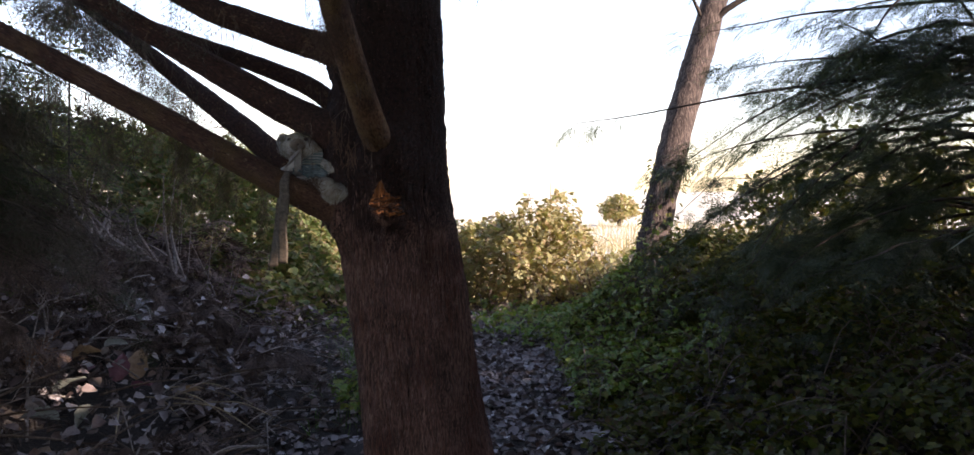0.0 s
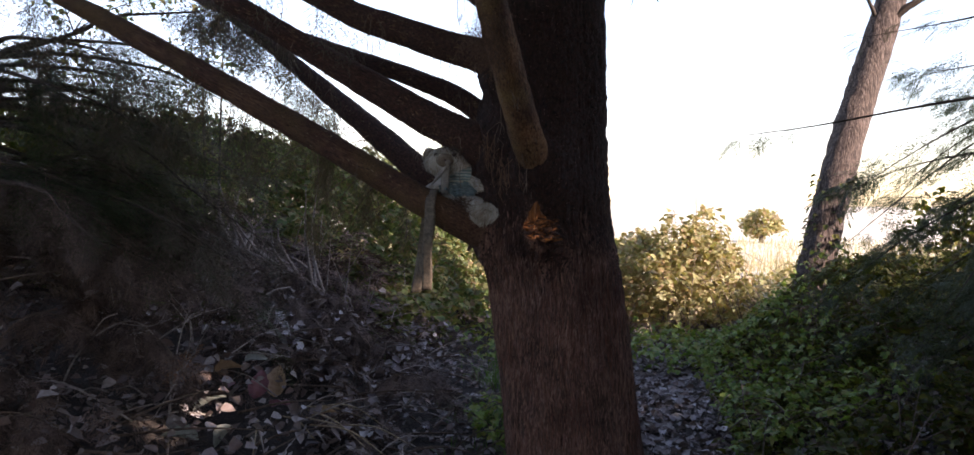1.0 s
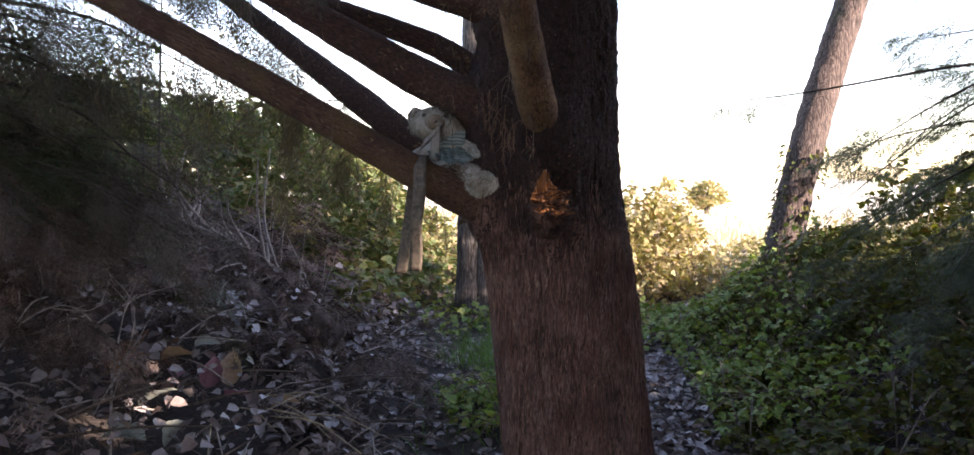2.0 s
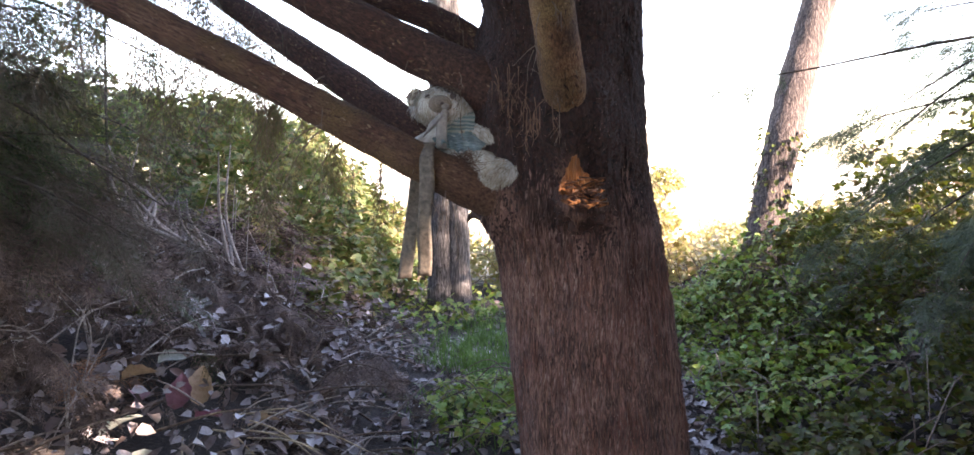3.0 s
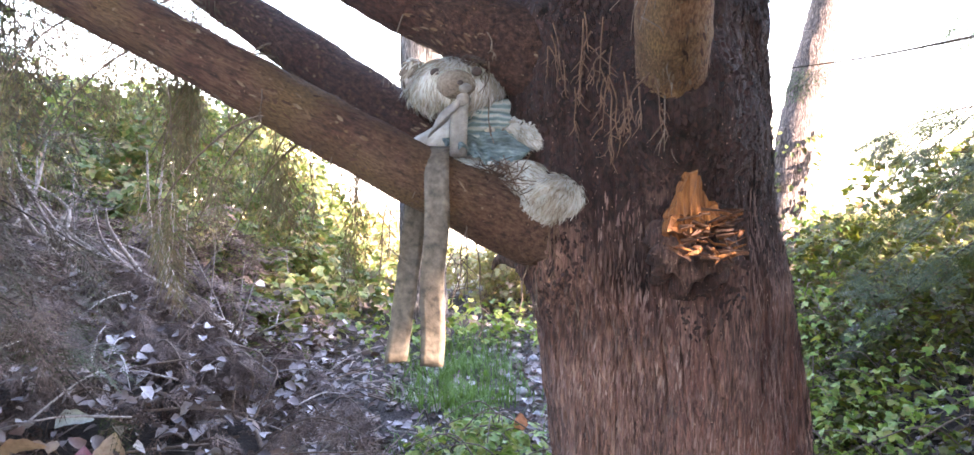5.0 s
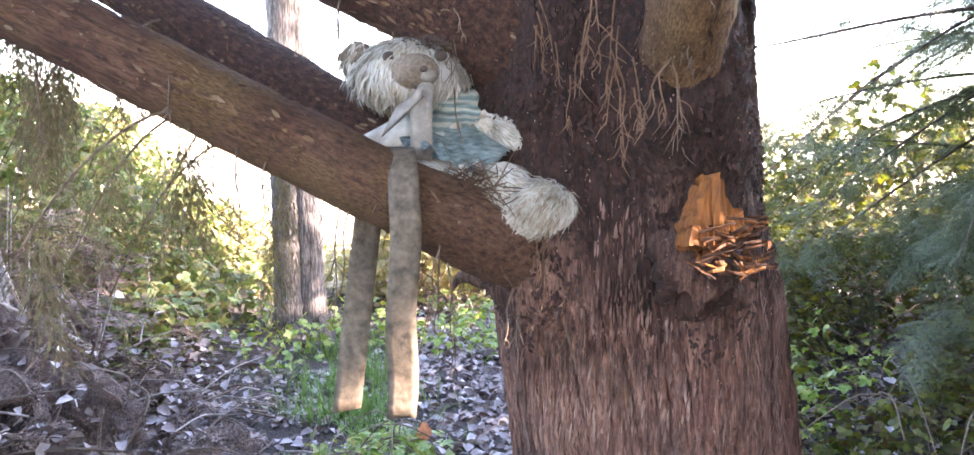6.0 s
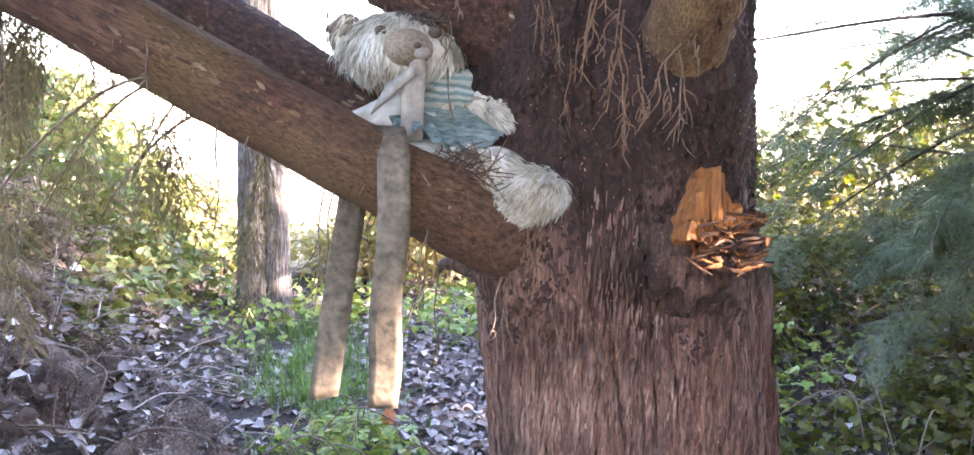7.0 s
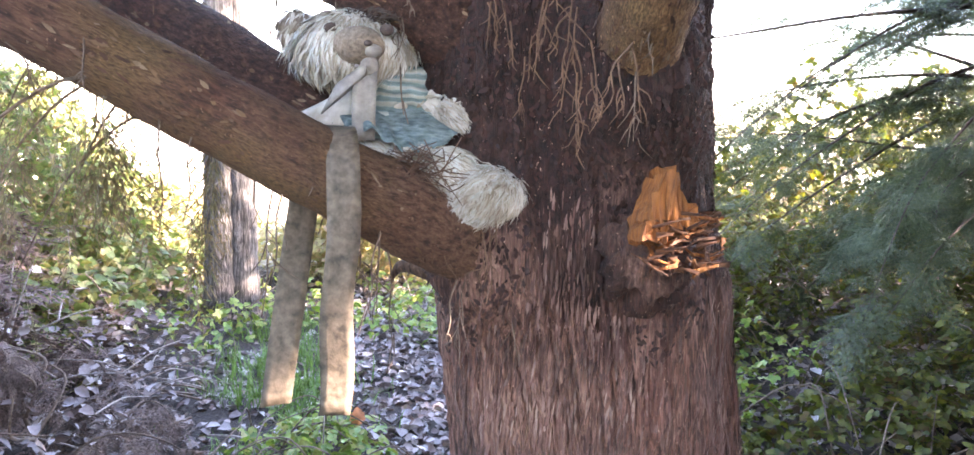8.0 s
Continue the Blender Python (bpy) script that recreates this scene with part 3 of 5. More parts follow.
def build_tree():
    tree = thing("old_conifer_tree", "old conifer with shaggy red-brown bark and low spreading limbs", "tree")
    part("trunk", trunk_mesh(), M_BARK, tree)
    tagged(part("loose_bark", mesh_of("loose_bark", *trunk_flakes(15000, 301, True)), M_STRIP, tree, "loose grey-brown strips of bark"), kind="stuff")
    tagged(part("scaly_bark", mesh_of("scaly_bark", *trunk_flakes(9000, 302, False)), M_SHADED_SCALE, tree, "small red-brown bark scales, darkened as in shade"), kind="stuff")
    big_limbs = []
    for k, pts in enumerate(LIMB_LINES):
        v, q = tube(pts, 200, 56, 0.055, 14.0, 20 + k)
        limb = part("limb", along_uv(mesh_of("limb", v, q, True), 200, 56, 0.42, 3.4), M_LIT_MOSSY if k == 6 else M_LIMB if k < 1 else M_DIM_REDLIMB, tree, "mossy ochre limb, coloured as if lit, rising towards the path" if k == 6 else "")
        big_limbs.append(limb)
        tagged(part("scaly_bark", mesh_of("scaly_bark", *limb_flakes(pts, 1600, 310 + k)), M_LIMBSCALE, limb), kind="stuff")
        rows = glide(pts, 60)
        g = np.random.default_rng(40 + k)
        for _ in range(6 if k == 6 else 22):
            r = rows[g.integers(8, 44)]
            x, y, z = r[:3] + g.normal(0, 0.02, 3)
            part("dry_twig", mesh_of("dry_twig", *hanging_twig(g, x, y - r[3] * 0.6, z - r[3] * g.uniform(-0.4, 0.8), g.uniform(0.05, 0.22))), M_DRYTWIG, limb)
        # dry sprays along the outer limb
        if k in (0, 1, 2, 3, 4):
            g = np.random.default_rng(60 + k)
            nf = 80 if k < 2 else 30
            r = rows[38:][g.integers(0, 22, nf)]
            p = r[:, :3] + g.normal(0, 0.05, (nf, 3)) - np.stack([0 * r[:, 3], 0 * r[:, 3], r[:, 3]], -1)
            part("foliage", mesh_of("foliage", *sprays(p, g.uniform(0, 6.3, nf), g.uniform(-1.5, -0.8, nf), g.uniform(0.16, 0.38, nf), FINE)), M_DRYCEDAR, limb, "drooping dull green sprays")
    # hanging branchlets behind the lower limbs, strung with small needled sprays
    for k, n, lo, hi in ((0, 15, 23, 41), (1, 6, 26, 44)):
        rows = glide(LIMB_LINES[k], 60)
        g = np.random.default_rng(70 + k)
        for _ in range(n):
            r = rows[g.integers(lo, hi)]
            ln = g.uniform(0.18, 0.55)
            a = g.uniform(1.2, 3.4)
            d = np.array([math.cos(a), math.sin(a)]) * ln
            stem = [(r[0], r[1], r[2] - r[3] * 0.5, 0.004), (r[0] + d[0] * 0.35, r[1] + d[1] * 0.35, r[2] + 0.02, 0.003), (r[0] + d[0] * 0.7, r[1] + d[1] * 0.7, r[2] - ln * 0.18, 0.0022), (r[0] + d[0], r[1] + d[1], r[2] - ln * 0.6, 0.001)]
            part("branchlet", mesh_of("branchlet", *tube(stem, 16, 5, 0.1), True), M_DRYTWIG, big_limbs[k], "thin arching branchlet with hanging sprays")
            m = int(5 + 14 * ln)
            q = glide(stem, 40)[g.integers(8, 40, m), :3] + g.normal(0, 0.008, (m, 3))
            yaw, pitch, roll, size = g.uniform(0, 6.3, m), g.uniform(-1.55, -1.0, m), g.uniform(-0.7, 0.7, m), g.uniform(0.09, 0.25, m)
            for j in range(m):
                part("spray", mesh_of("spray", *scatter(HANGING[j % 3], basis(yaw[j:j + 1], pitch[j:j + 1], roll[j:j + 1]), q[j:j + 1], size[j:j + 1])), M_HANG, big_limbs[k])
    # a matted clump of dead sprays on the rising limb
    g = np.random.default_rng(95)
    p = np.array([-0.63, 3.14, 2.34]) + g.normal(0, 1, (26, 3)) * (0.035, 0.05, 0.05)
    part("dead_clump", mesh_of("dead_clump", *sprays(p, g.uniform(0, 6.3, 26), g.uniform(-1.5, -0.9, 26), g.uniform(0.10, 0.22, 26), FINE)), M_RUSTY, tree, "matted brown clump of dead sprays")
    # bunches of pale rootlike twigs on the face of the stem
    g = np.random.default_rng(90)
    for x, y, z, n in ((-0.663, 3.56, 1.90, 4), (-0.642, 3.55, 1.83, 4), (-0.713, 3.62, 1.87, 4), (-0.585, 3.50, 1.83, 3), (-0.735, 3.67, 1.92, 3), (-0.65, 3.50, 1.95, 3), (-0.714, 3.66, 1.64, 2), (-0.60, 3.54, 1.78, 2), (-0.80, 3.70, 1.60, 4), (-0.74, 3.68, 1.57, 3)):
        for _ in range(n):
            part("dry_twig", mesh_of("dry_twig", *hanging_twig(g, x + g.normal(0, 0.016), y - 0.018 + g.normal(0, 0.008), z + g.normal(0, 0.02), g.uniform(0.05, 0.13))), M_PALETWIG, tree, "pale dry rootlike twig")
    part("crown", mesh_of("crown", *crown_sprays(1700, (-0.9, 2.8), 3.6, 4.9, 11.0, (0.7, 1.15), 5)), M_CEDAR, tree)
    return tree


big_tree = build_tree()


# ---------------------------------------------------------------- broken limb stub
def build_stub():
    g = np.random.default_rng(3)
    stub = part("broken_stub", mesh_of("broken_stub", *tube([(-0.44, 3.74, 1.46, 0.10), (-0.46, 3.62, 1.51, 0.082), (-0.455, 3.575, 1.525, 0.062), (-0.45, 3.545, 1.535, 0.03)], 26, 44, 0.3, 55, 5), True), M_BARK, big_tree, "torn stump of a snapped limb")
    # the tall torn sliver and the layered splinters below it
    outline = [(-0.535, 1.555), (-0.530, 1.585), (-0.513, 1.612), (-0.499, 1.645), (-0.488, 1.668), (-0.479, 1.660), (-0.470, 1.628), (-0.455, 1.610), (-0.452, 1.592), (-0.436, 1.580), (-0.458, 1.566), (-0.478, 1.570), (-0.495, 1.550), (-0.512, 1.556)]
    bm = bmesh.new()
    front = [bm.verts.new((x, 3.50 + 0.25 * (1.6 - z) * -0.35 + g.uniform(-0.006, 0.006), z)) for x, z in outline]
    back = [bm.verts.new((v.co.x, v.co.y + 0.06, v.co.z - 0.012)) for v in front]
    bm.faces.new(front)
    bm.faces.new(back[::-1])
    for i in range(len(front)):
        j = (i + 1) % len(front)
        bm.faces.new((front[j], front[i], back[i], back[j]))
    bmesh.ops.triangulate(bm, faces=bm.faces[:])
    bmesh.ops.subdivide_edges(bm, edges=bm.edges[:], cuts=2, use_grid_fill=True)
    for v in bm.verts:
        v.co += Vector(g.normal(0, 0.0034, 3))
    me = bpy.data.meshes.new("torn_sliver")
    bm.to_mesh(me)
    bm.free()
    part("torn_sliver", me, M_WOOD, stub, "bright orange torn heartwood")
    for n_s in range(130):
        x, z = g.uniform(-0.515, -0.40), g.uniform(1.505, 1.60)
        y = 3.505 + g.uniform(-0.025, 0.03)
        ln, w = g.uniform(0.012, 0.055), g.uniform(0.0008, 0.0045)
        d = np.array([g.choice([-0.6, 1.0]) * g.uniform(0.4, 1.0), g.uniform(-0.35, 0.2), g.uniform(-0.3, 0.4)])
        d *= ln / np.linalg.norm(d)
        n = np.array([-d[2], g.uniform(-0.01, 0.01), d[0]])
        n *= w / np.linalg.norm(n)
        a = np.array([x, y, z]) - d / 2
        t = np.array([0, 0.002, 0])
        v = np.array([a - n, a + n, a + d + n * 0.3, a + d - n * 0.2])
        v = np.vstack([v, v + t])
        v = v + g.normal(0, 0.0015, v.shape)
        part("splinter", mesh_of("splinter", v, np.array([(0, 1, 2, 3), (7, 6, 5, 4), (0, 4, 5, 1), (1, 5, 6, 2), (2, 6, 7, 3), (3, 7, 4, 0)])), M_WOOD if n_s % 3 < 1 else M_OLDWOOD, stub)


build_stub()


# ---------------------------------------------------------------- the soft toy, one mesh
def ellipsoid(c, r, n=20, m=12):
    a = np.linspace(0, 2 * math.pi, n, endpoint=False)
    b = np.linspace(-math.pi / 2 + 0.08, math.pi / 2 - 0.08, m)
    B, A = np.meshgrid(b, a, indexing="ij")
    v = np.stack([c[0] + r[0] * np.cos(B) * np.cos(A), c[1] + r[1] * np.cos(B) * np.sin(A), c[2] + r[2] * np.sin(B)], -1).reshape(-1, 3)
    i = np.arange(m - 1)[:, None] * n
    j = np.arange(n)[None]
    return v, np.stack([i + j, i + (j + 1) % n, i + n + (j + 1) % n, i + n + j], -1).reshape(-1, 4)


def tufts(c, r, n, length, seed, sweep=(0, 0, -1), width=0.004, keep=None, lift=0.2):
    """Matted fur locks lying over an ellipsoid, combed along sweep."""
    g = np.random.default_rng(seed)
    c, r = np.array(c), np.array(r)
    d = g.normal(0, 1, (n, 3))
    d /= np.linalg.norm(d, axis=1)[:, None]
    if keep is not None:
        d = d[keep(d)]
    w = np.array(sweep) + g.normal(0, 0.22, d.shape)
    flow = w - d * (w * d).sum(1)[:, None]
    flow /= np.linalg.norm(flow, axis=1)[:, None] + 1e-9
    ln = g.uniform(0.6, 1.25, len(d))[:, None] * length
    side = np.cross(flow, d)
    side /= np.linalg.norm(side, axis=1)[:, None] + 1e-9
    w = width * g.uniform(0.6, 1.5, len(d))[:, None]
    tilt = g.normal(0, 0.35, len(d))[:, None] * d

    def on(q, s):
        k = (q - c) / r
        return c + k / np.linalg.norm(k, axis=1)[:, None] * s * r
    p = c + d * r
    rise = g.uniform(0.3, 1.0, len(d))[:, None] * lift
    m, e = on(p + flow * ln * 0.5, 1.03 + rise * 0.8), on(p + flow * ln, 1.02 + rise * 1.5)
    hang = np.array([0, 0, -0.25]) * ln
    side2 = side + tilt
    v = np.stack([p - side2 * w * 0.7, p + side2 * w * 0.7, m + side2 * w, e + hang * 0.3, m - side2 * w], 1)
    k = np.arange(len(d))[:, None] * 5
    return v.reshape(-1, 3), np.vstack([k + np.array([[0, 1, 2, 4]]), k + np.array([[4, 2, 3, 3]])])


def toy_materials():
    fur, nt, b = material("matted_fur", 0.9)
    g = nt.nodes.new("ShaderNodeNewGeometry")
    col = ramp(nt, g.outputs["Random Per Island"], [(0, (0.33, 0.285, 0.225)), (0.35, (0.50, 0.45, 0.38)), (0.7, (0.64, 0.61, 0.56)), (1, (0.58, 0.61, 0.58))])
    dirt = noise_of(nt, (1, 1, 1), 14.0, 5)
    nt.links.new(mixed(nt, "MULTIPLY", 0.8, col, ramp(nt, dirt, [(0.35, (0.42, 0.35, 0.27)), (0.58, (1, 1, 1))])), b.inputs["Base Color"])
    shirt, nt, b = material("striped_knit", 0.9)
    wave = node(nt, "ShaderNodeTexWave", Scale=21.0, Distortion=5.0, Detail=2.0)
    wave.bands_direction = "Z"
    nt.links.new(coords(nt, (1, 1, 1)), wave.inputs["Vector"])
    col = ramp(nt, wave.outputs[0], [(0.3, (0.15, 0.215, 0.21)), (0.5, (0.25, 0.325, 0.335)), (0.75, (0.36, 0.375, 0.335))])
    dirt = noise_of(nt, (1, 1, 1), 25.0, 5)
    nt.links.new(mixed(nt, "MULTIPLY", 0.6, col, ramp(nt, dirt, [(0.35, (0.5, 0.5, 0.45)), (0.6, (1.05, 1.05, 1.05))])), b.inputs["Base Color"])
    bumped(nt, b, wave.outputs[0], 0.6, 0.006)
    snout = plain("worn_plush", (0.13, 0.10, 0.075), (0.30, 0.24, 0.19), 160.0, 0.95)
    return fur, shirt, snout, plain("faded_bow", (0.17, 0.145, 0.125), (0.31, 0.28, 0.245), 60.0, 0.6), plain("dark_felt", (0.05, 0.035, 0.03), (0.12, 0.085, 0.07), 90.0), plain("blue_hem_knit", (0.045, 0.08, 0.085), (0.235, 0.30, 0.30), 80.0, 0.9, (0.5, 1, 2.2), 1.0)


def strip_along(rows, thick=0.0015):
    """A cloth band: rows of (place, half width vector), as (verts, quads) with thickness."""
    c, h = np.array([r[0] for r in rows], float), np.array([r[1] for r in rows], float)
    d = np.gradient(c, axis=0)
    n = np.cross(d, h)
    n /= np.linalg.norm(n, axis=1)[:, None] + 1e-9
    us = np.linspace(-1, 1, 5)
    grid = c[:, None] + us[None, :, None] * h[:, None]
    v = np.concatenate([(grid + n[:, None] * thick).reshape(-1, 3), (grid - n[:, None] * thick).reshape(-1, 3)])
    m, k = len(rows), 5
    i = (np.arange(m - 1)[:, None] * k + np.arange(k - 1)[None]).ravel()
    f = np.stack([i, i + 1, i + k + 1, i + k], -1)
    off = m * k
    e = [(a, a + k, a + k + off, a + off) for a in range(0, (m - 1) * k, k)] + [(a + k, a, a + off, a + k + off) for a in range(k - 1, (m - 1) * k, k)]
    e += [(a + 1, a, a + off, a + 1 + off) for a in range(k - 1)] + [(a, a + 1, a + 1 + off, a + off) for a in range((m - 1) * k, m * k - 1)]
    return v, np.vstack([f, f[:, ::-1] + off, np.array(e)])


def build_toy():
    head, hr = (-0.058, -0.01, 0.072), (0.098, 0.078, 0.062)
    pieces = []  # (verts, faces, material)

    def add(vf, m):
        pieces.append((vf[0], vf[1], m))
    add(ellipsoid(head, hr), 0)
    add(tufts(head, hr, 6800, 0.034, 1, (-0.1, 0, -1), 0.0018, None, 0.13), 0)
    add(tufts(head, (hr[0] * 1.02, hr[1] * 1.02, hr[2]), 1300, 0.046, 2, (-0.1, 0, -1), 0.0018, lambda d: (d[:, 2] < 0.1) & (d[:, 1] < 0.3) & (abs(d[:, 0] - 0.18) > 0.40), 0.18), 0)
    for c, r, s in (((-0.156, -0.012, 0.098), (0.034, 0.024, 0.038), 3), ((0.045, 0.02, 0.10), (0.028, 0.022, 0.03), 4)):
        add(ellipsoid(c, r, 14, 9), 2)
        add(tufts(c, r, 230, 0.024, s, (-0.3, 0, -1), 0.0022), 0)
    add(ellipsoid((-0.042, -0.080, 0.072), (0.044, 0.038, 0.032), 22, 14), 2)
    add(ellipsoid((-0.016, -0.108, 0.062), (0.015, 0.009, 0.011), 16, 10), 3)
    add(tufts((-0.06, -0.015, 0.068), (0.102, 0.078, 0.060), 1100, 0.034, 16, (-0.15, -0.1, -1), 0.0018, lambda d: (d[:, 2] < 0.35) & ((d[:, 0] - 0.18) ** 2 + (d[:, 2] + 0.05) ** 2 > 0.42), 0.24), 0)
    add(tufts((-0.02, -0.02, 0.122), (0.055, 0.05, 0.016), 300, 0.018, 17, (0.6, -0.3, 0.2), 0.0014, None, 0.4), 4)
    add(ellipsoid((-0.022, -0.122, 0.072), (0.007, 0.004, 0.005), 10, 7), 4)
    for x in (-0.087, 0.004):
        add(ellipsoid((x, -0.084, 0.098), (0.012, 0.008, 0.010), 10, 7), 4)
    # trunk of the toy in its knitted shirt, with a flared hem
    n, m = 72, 34
    a = np.linspace(0, 2 * math.pi, n, endpoint=False)
    u = np.linspace(0, 1, m)
    U, A = np.meshgrid(u, a, indexing="ij")
    flare = 0.052 + 0.045 * U + 0.014 * U ** 2 * np.sin(A * 7 + 1) + 0.008 * (vnoise(A * 3, U * 9, 0, 33) - 0.5) + 0.004 * np.sin(U * 26 + A * 2)
    x = flare * (1.05 + 0.25 * U) * np.cos(A) + 0.014 - 0.018 * U
    y = flare * 0.85 * np.sin(A)
    z = 0.045 - 0.135 * U - 0.018 * U ** 2 * np.cos(A - 0.6)
    v = np.stack([x, y, z], -1).reshape(-1, 3)
    i = np.arange(m - 1)[:, None] * n
    j = np.arange(n)[None]
    q = np.stack([i + (j + 1) % n, i + j, i + n + j, i + n + (j + 1) % n], -1).reshape(-1, 4)
    add((v, q), 1)
    add(ellipsoid((0.01, 0.0, -0.05), (0.07, 0.062, 0.085)), 0)
    # the loose blue hem, creased, over the lap
    s, u = np.linspace(0, 1, 60), np.linspace(0, 1, 18)
    U, S = np.meshgrid(u, s, indexing="ij")
    X = -0.085 + (0.145 + 0.062 * U) * S
    low = -0.058 - 0.049 * np.exp(-((S - 0.68) / 0.27) ** 2) + 0.004 * np.sin(S * 40)
    crease = 0.007 * np.sin(S * 34 + 5 * U + 2 * np.sin(U * 5)) * U + 0.010 * (vnoise(S * 9, U * 4, 0, 36) - 0.5)
    Y = -0.066 - 0.056 * np.sin(U * 1.5) * np.sin(math.pi * np.clip(S, 0.04, 0.96)) ** 0.5 - crease
    Z = -0.030 + (low + 0.030) * U + 0.3 * crease
    top = np.stack([X, Y, Z], -1).reshape(-1, 3)
    i = (np.arange(17)[:, None] * 60 + np.arange(59)[None]).ravel()
    q = np.stack([i, i + 60, i + 61, i + 1], -1)
    add((np.vstack([top, top + (0, 0.003, 0.001)]), np.vstack([q, q[:, ::-1] + len(top)])), 5)
    # far sleeve corner, arm and paw
    add(strip_along([((-0.05 - 0.115 * t, -0.085 + 0.03 * t, -0.025 - 0.025 * t), (0.004, 0.01, 0.030 * (1 - t) + 0.004)) for t in np.linspace(0, 1, 9)]), 0)
    add(ellipsoid((0.085, -0.02, -0.03), (0.05, 0.035, 0.032)), 0)
    add(tufts((0.085, -0.02, -0.03), (0.05, 0.035, 0.032), 260, 0.026, 6, (0.9, 0, -0.25)), 0)
    add(ellipsoid((0.118, -0.03, -0.036), (0.034, 0.032, 0.036)), 0)
    add(tufts((0.115, -0.03, -0.036), (0.034, 0.032, 0.036), 1700, 0.042, 7, (0.8, -0.1, -0.6), 0.0017, None, 0.42), 0)
    # leg along the limb, and the heavy foot
    for c, r, k, s in (((-0.02, -0.070, -0.108), (0.055, 0.038, 0.030), 500, 8), ((0.045, -0.080, -0.122), (0.060, 0.044, 0.038), 800, 9), ((0.105, -0.088, -0.138), (0.056, 0.048, 0.044), 900, 10)):
        add(ellipsoid(c, r), 0)
        add(tufts(c, r, 2 * k, 0.026, s, (0.8, -0.1, -0.5), 0.0018, None, 0.12), 0)
    add(ellipsoid((0.166, -0.098, -0.172), (0.068, 0.056, 0.048)), 0)
    add(tufts((0.166, -0.098, -0.172), (0.068, 0.056, 0.049), 7000, 0.027, 11, (-0.45, 0, -0.85), 0.0017, None, 0.10), 0)
    add(tufts((0.166, -0.098, -0.172), (0.068, 0.056, 0.049), 700, 0.034, 12, (-0.6, 0, -0.7), 0.0016, None, 0.20), 0)
    # neck bow: knot, loop and a short tail
    add(ellipsoid((-0.022, -0.098, 0.038), (0.016, 0.012, 0.018), 14, 9), 3)
    loop = []
    for t in np.linspace(0, 1, 15):
        w = math.sin(math.pi * t)
        loop.append(((-0.026 - 0.062 * w, -0.098 - 0.012 * math.cos(math.pi * t), 0.034 - 0.050 * w), (0.012 * w, 0.004, 0.010 + 0.014 * w)))
    add(strip_along(loop), 3)
    add(strip_along([((-0.028 - 0.004 * t, -0.104 - 0.006 * math.sin(3 * t), 0.03 - 0.112 * t), (0.019, 0.002 * math.sin(5 * t), 0.0)) for t in np.linspace(0, 1, 12)]), 3)
    verts, quads, slots, k = [], [], [], 0
    for v, f, mi in pieces:
        verts.append(v)
        quads.append(f + k)
        slots += [mi] * len(f)
        k += len(v)
    f = np.concatenate(quads)
    tri = f[:, 2] == f[:, 3]
    slots = np.array(slots)
    slots = np.concatenate([slots[~tri], slots[tri]])
    me = bpy.data.meshes.new("stuffed_toy")
    V = np.concatenate(verts)
    me.from_pydata(V.tolist(), [], f[~tri].tolist() + f[tri][:, :3].tolist())
    for m in toy_materials():
        me.materials.append(m)
    me.polygons.foreach_set("material_index", slots.astype(np.int32))
    me.shade_smooth()
    ob = tagged(new("stuffed_toy", me), "weathered shaggy stuffed toy in striped knit shirt on a limb", "toy")
    ob.matrix_world = Matrix.Translation((-0.868, 3.825, 1.778)) @ Matrix(((0.972, 0.236, 0, 0), (-0.236, 0.972, 0, 0), (0, 0, 1, 0), (0, 0, 0, 1)))


build_toy()


def build_needles():
    """Dry needles and twig ends caught between the toy and the limb."""
    g = np.random.default_rng(14)
    out = []
    for _ in range(110):
        u = g.uniform(0.05, 0.5)
        q = np.array([-0.885 + 0.20 * u, 3.690 - 0.035 * u, 1.672 - 0.075 * u]) + g.normal(0, 1, 3) * (0.014, 0.010, 0.012)
        d = g.normal(0, 1, 3) * (1, 0.5, 0.6)
        d *= g.uniform(0.012, 0.045) / np.linalg.norm(d)
        out.append(tube([(*(q - d), 0.0009), (*(q + g.normal(0, 0.002, 3)), 0.0011), (*(q + d), 0.0006)], 4, 4))
    solid("fallen_needles", mesh_of("fallen_needles", *joined(out)), M_RUSTY, "dry brown needles and twig ends caught on the limb", "needles", kind="stuff")


build_needles()


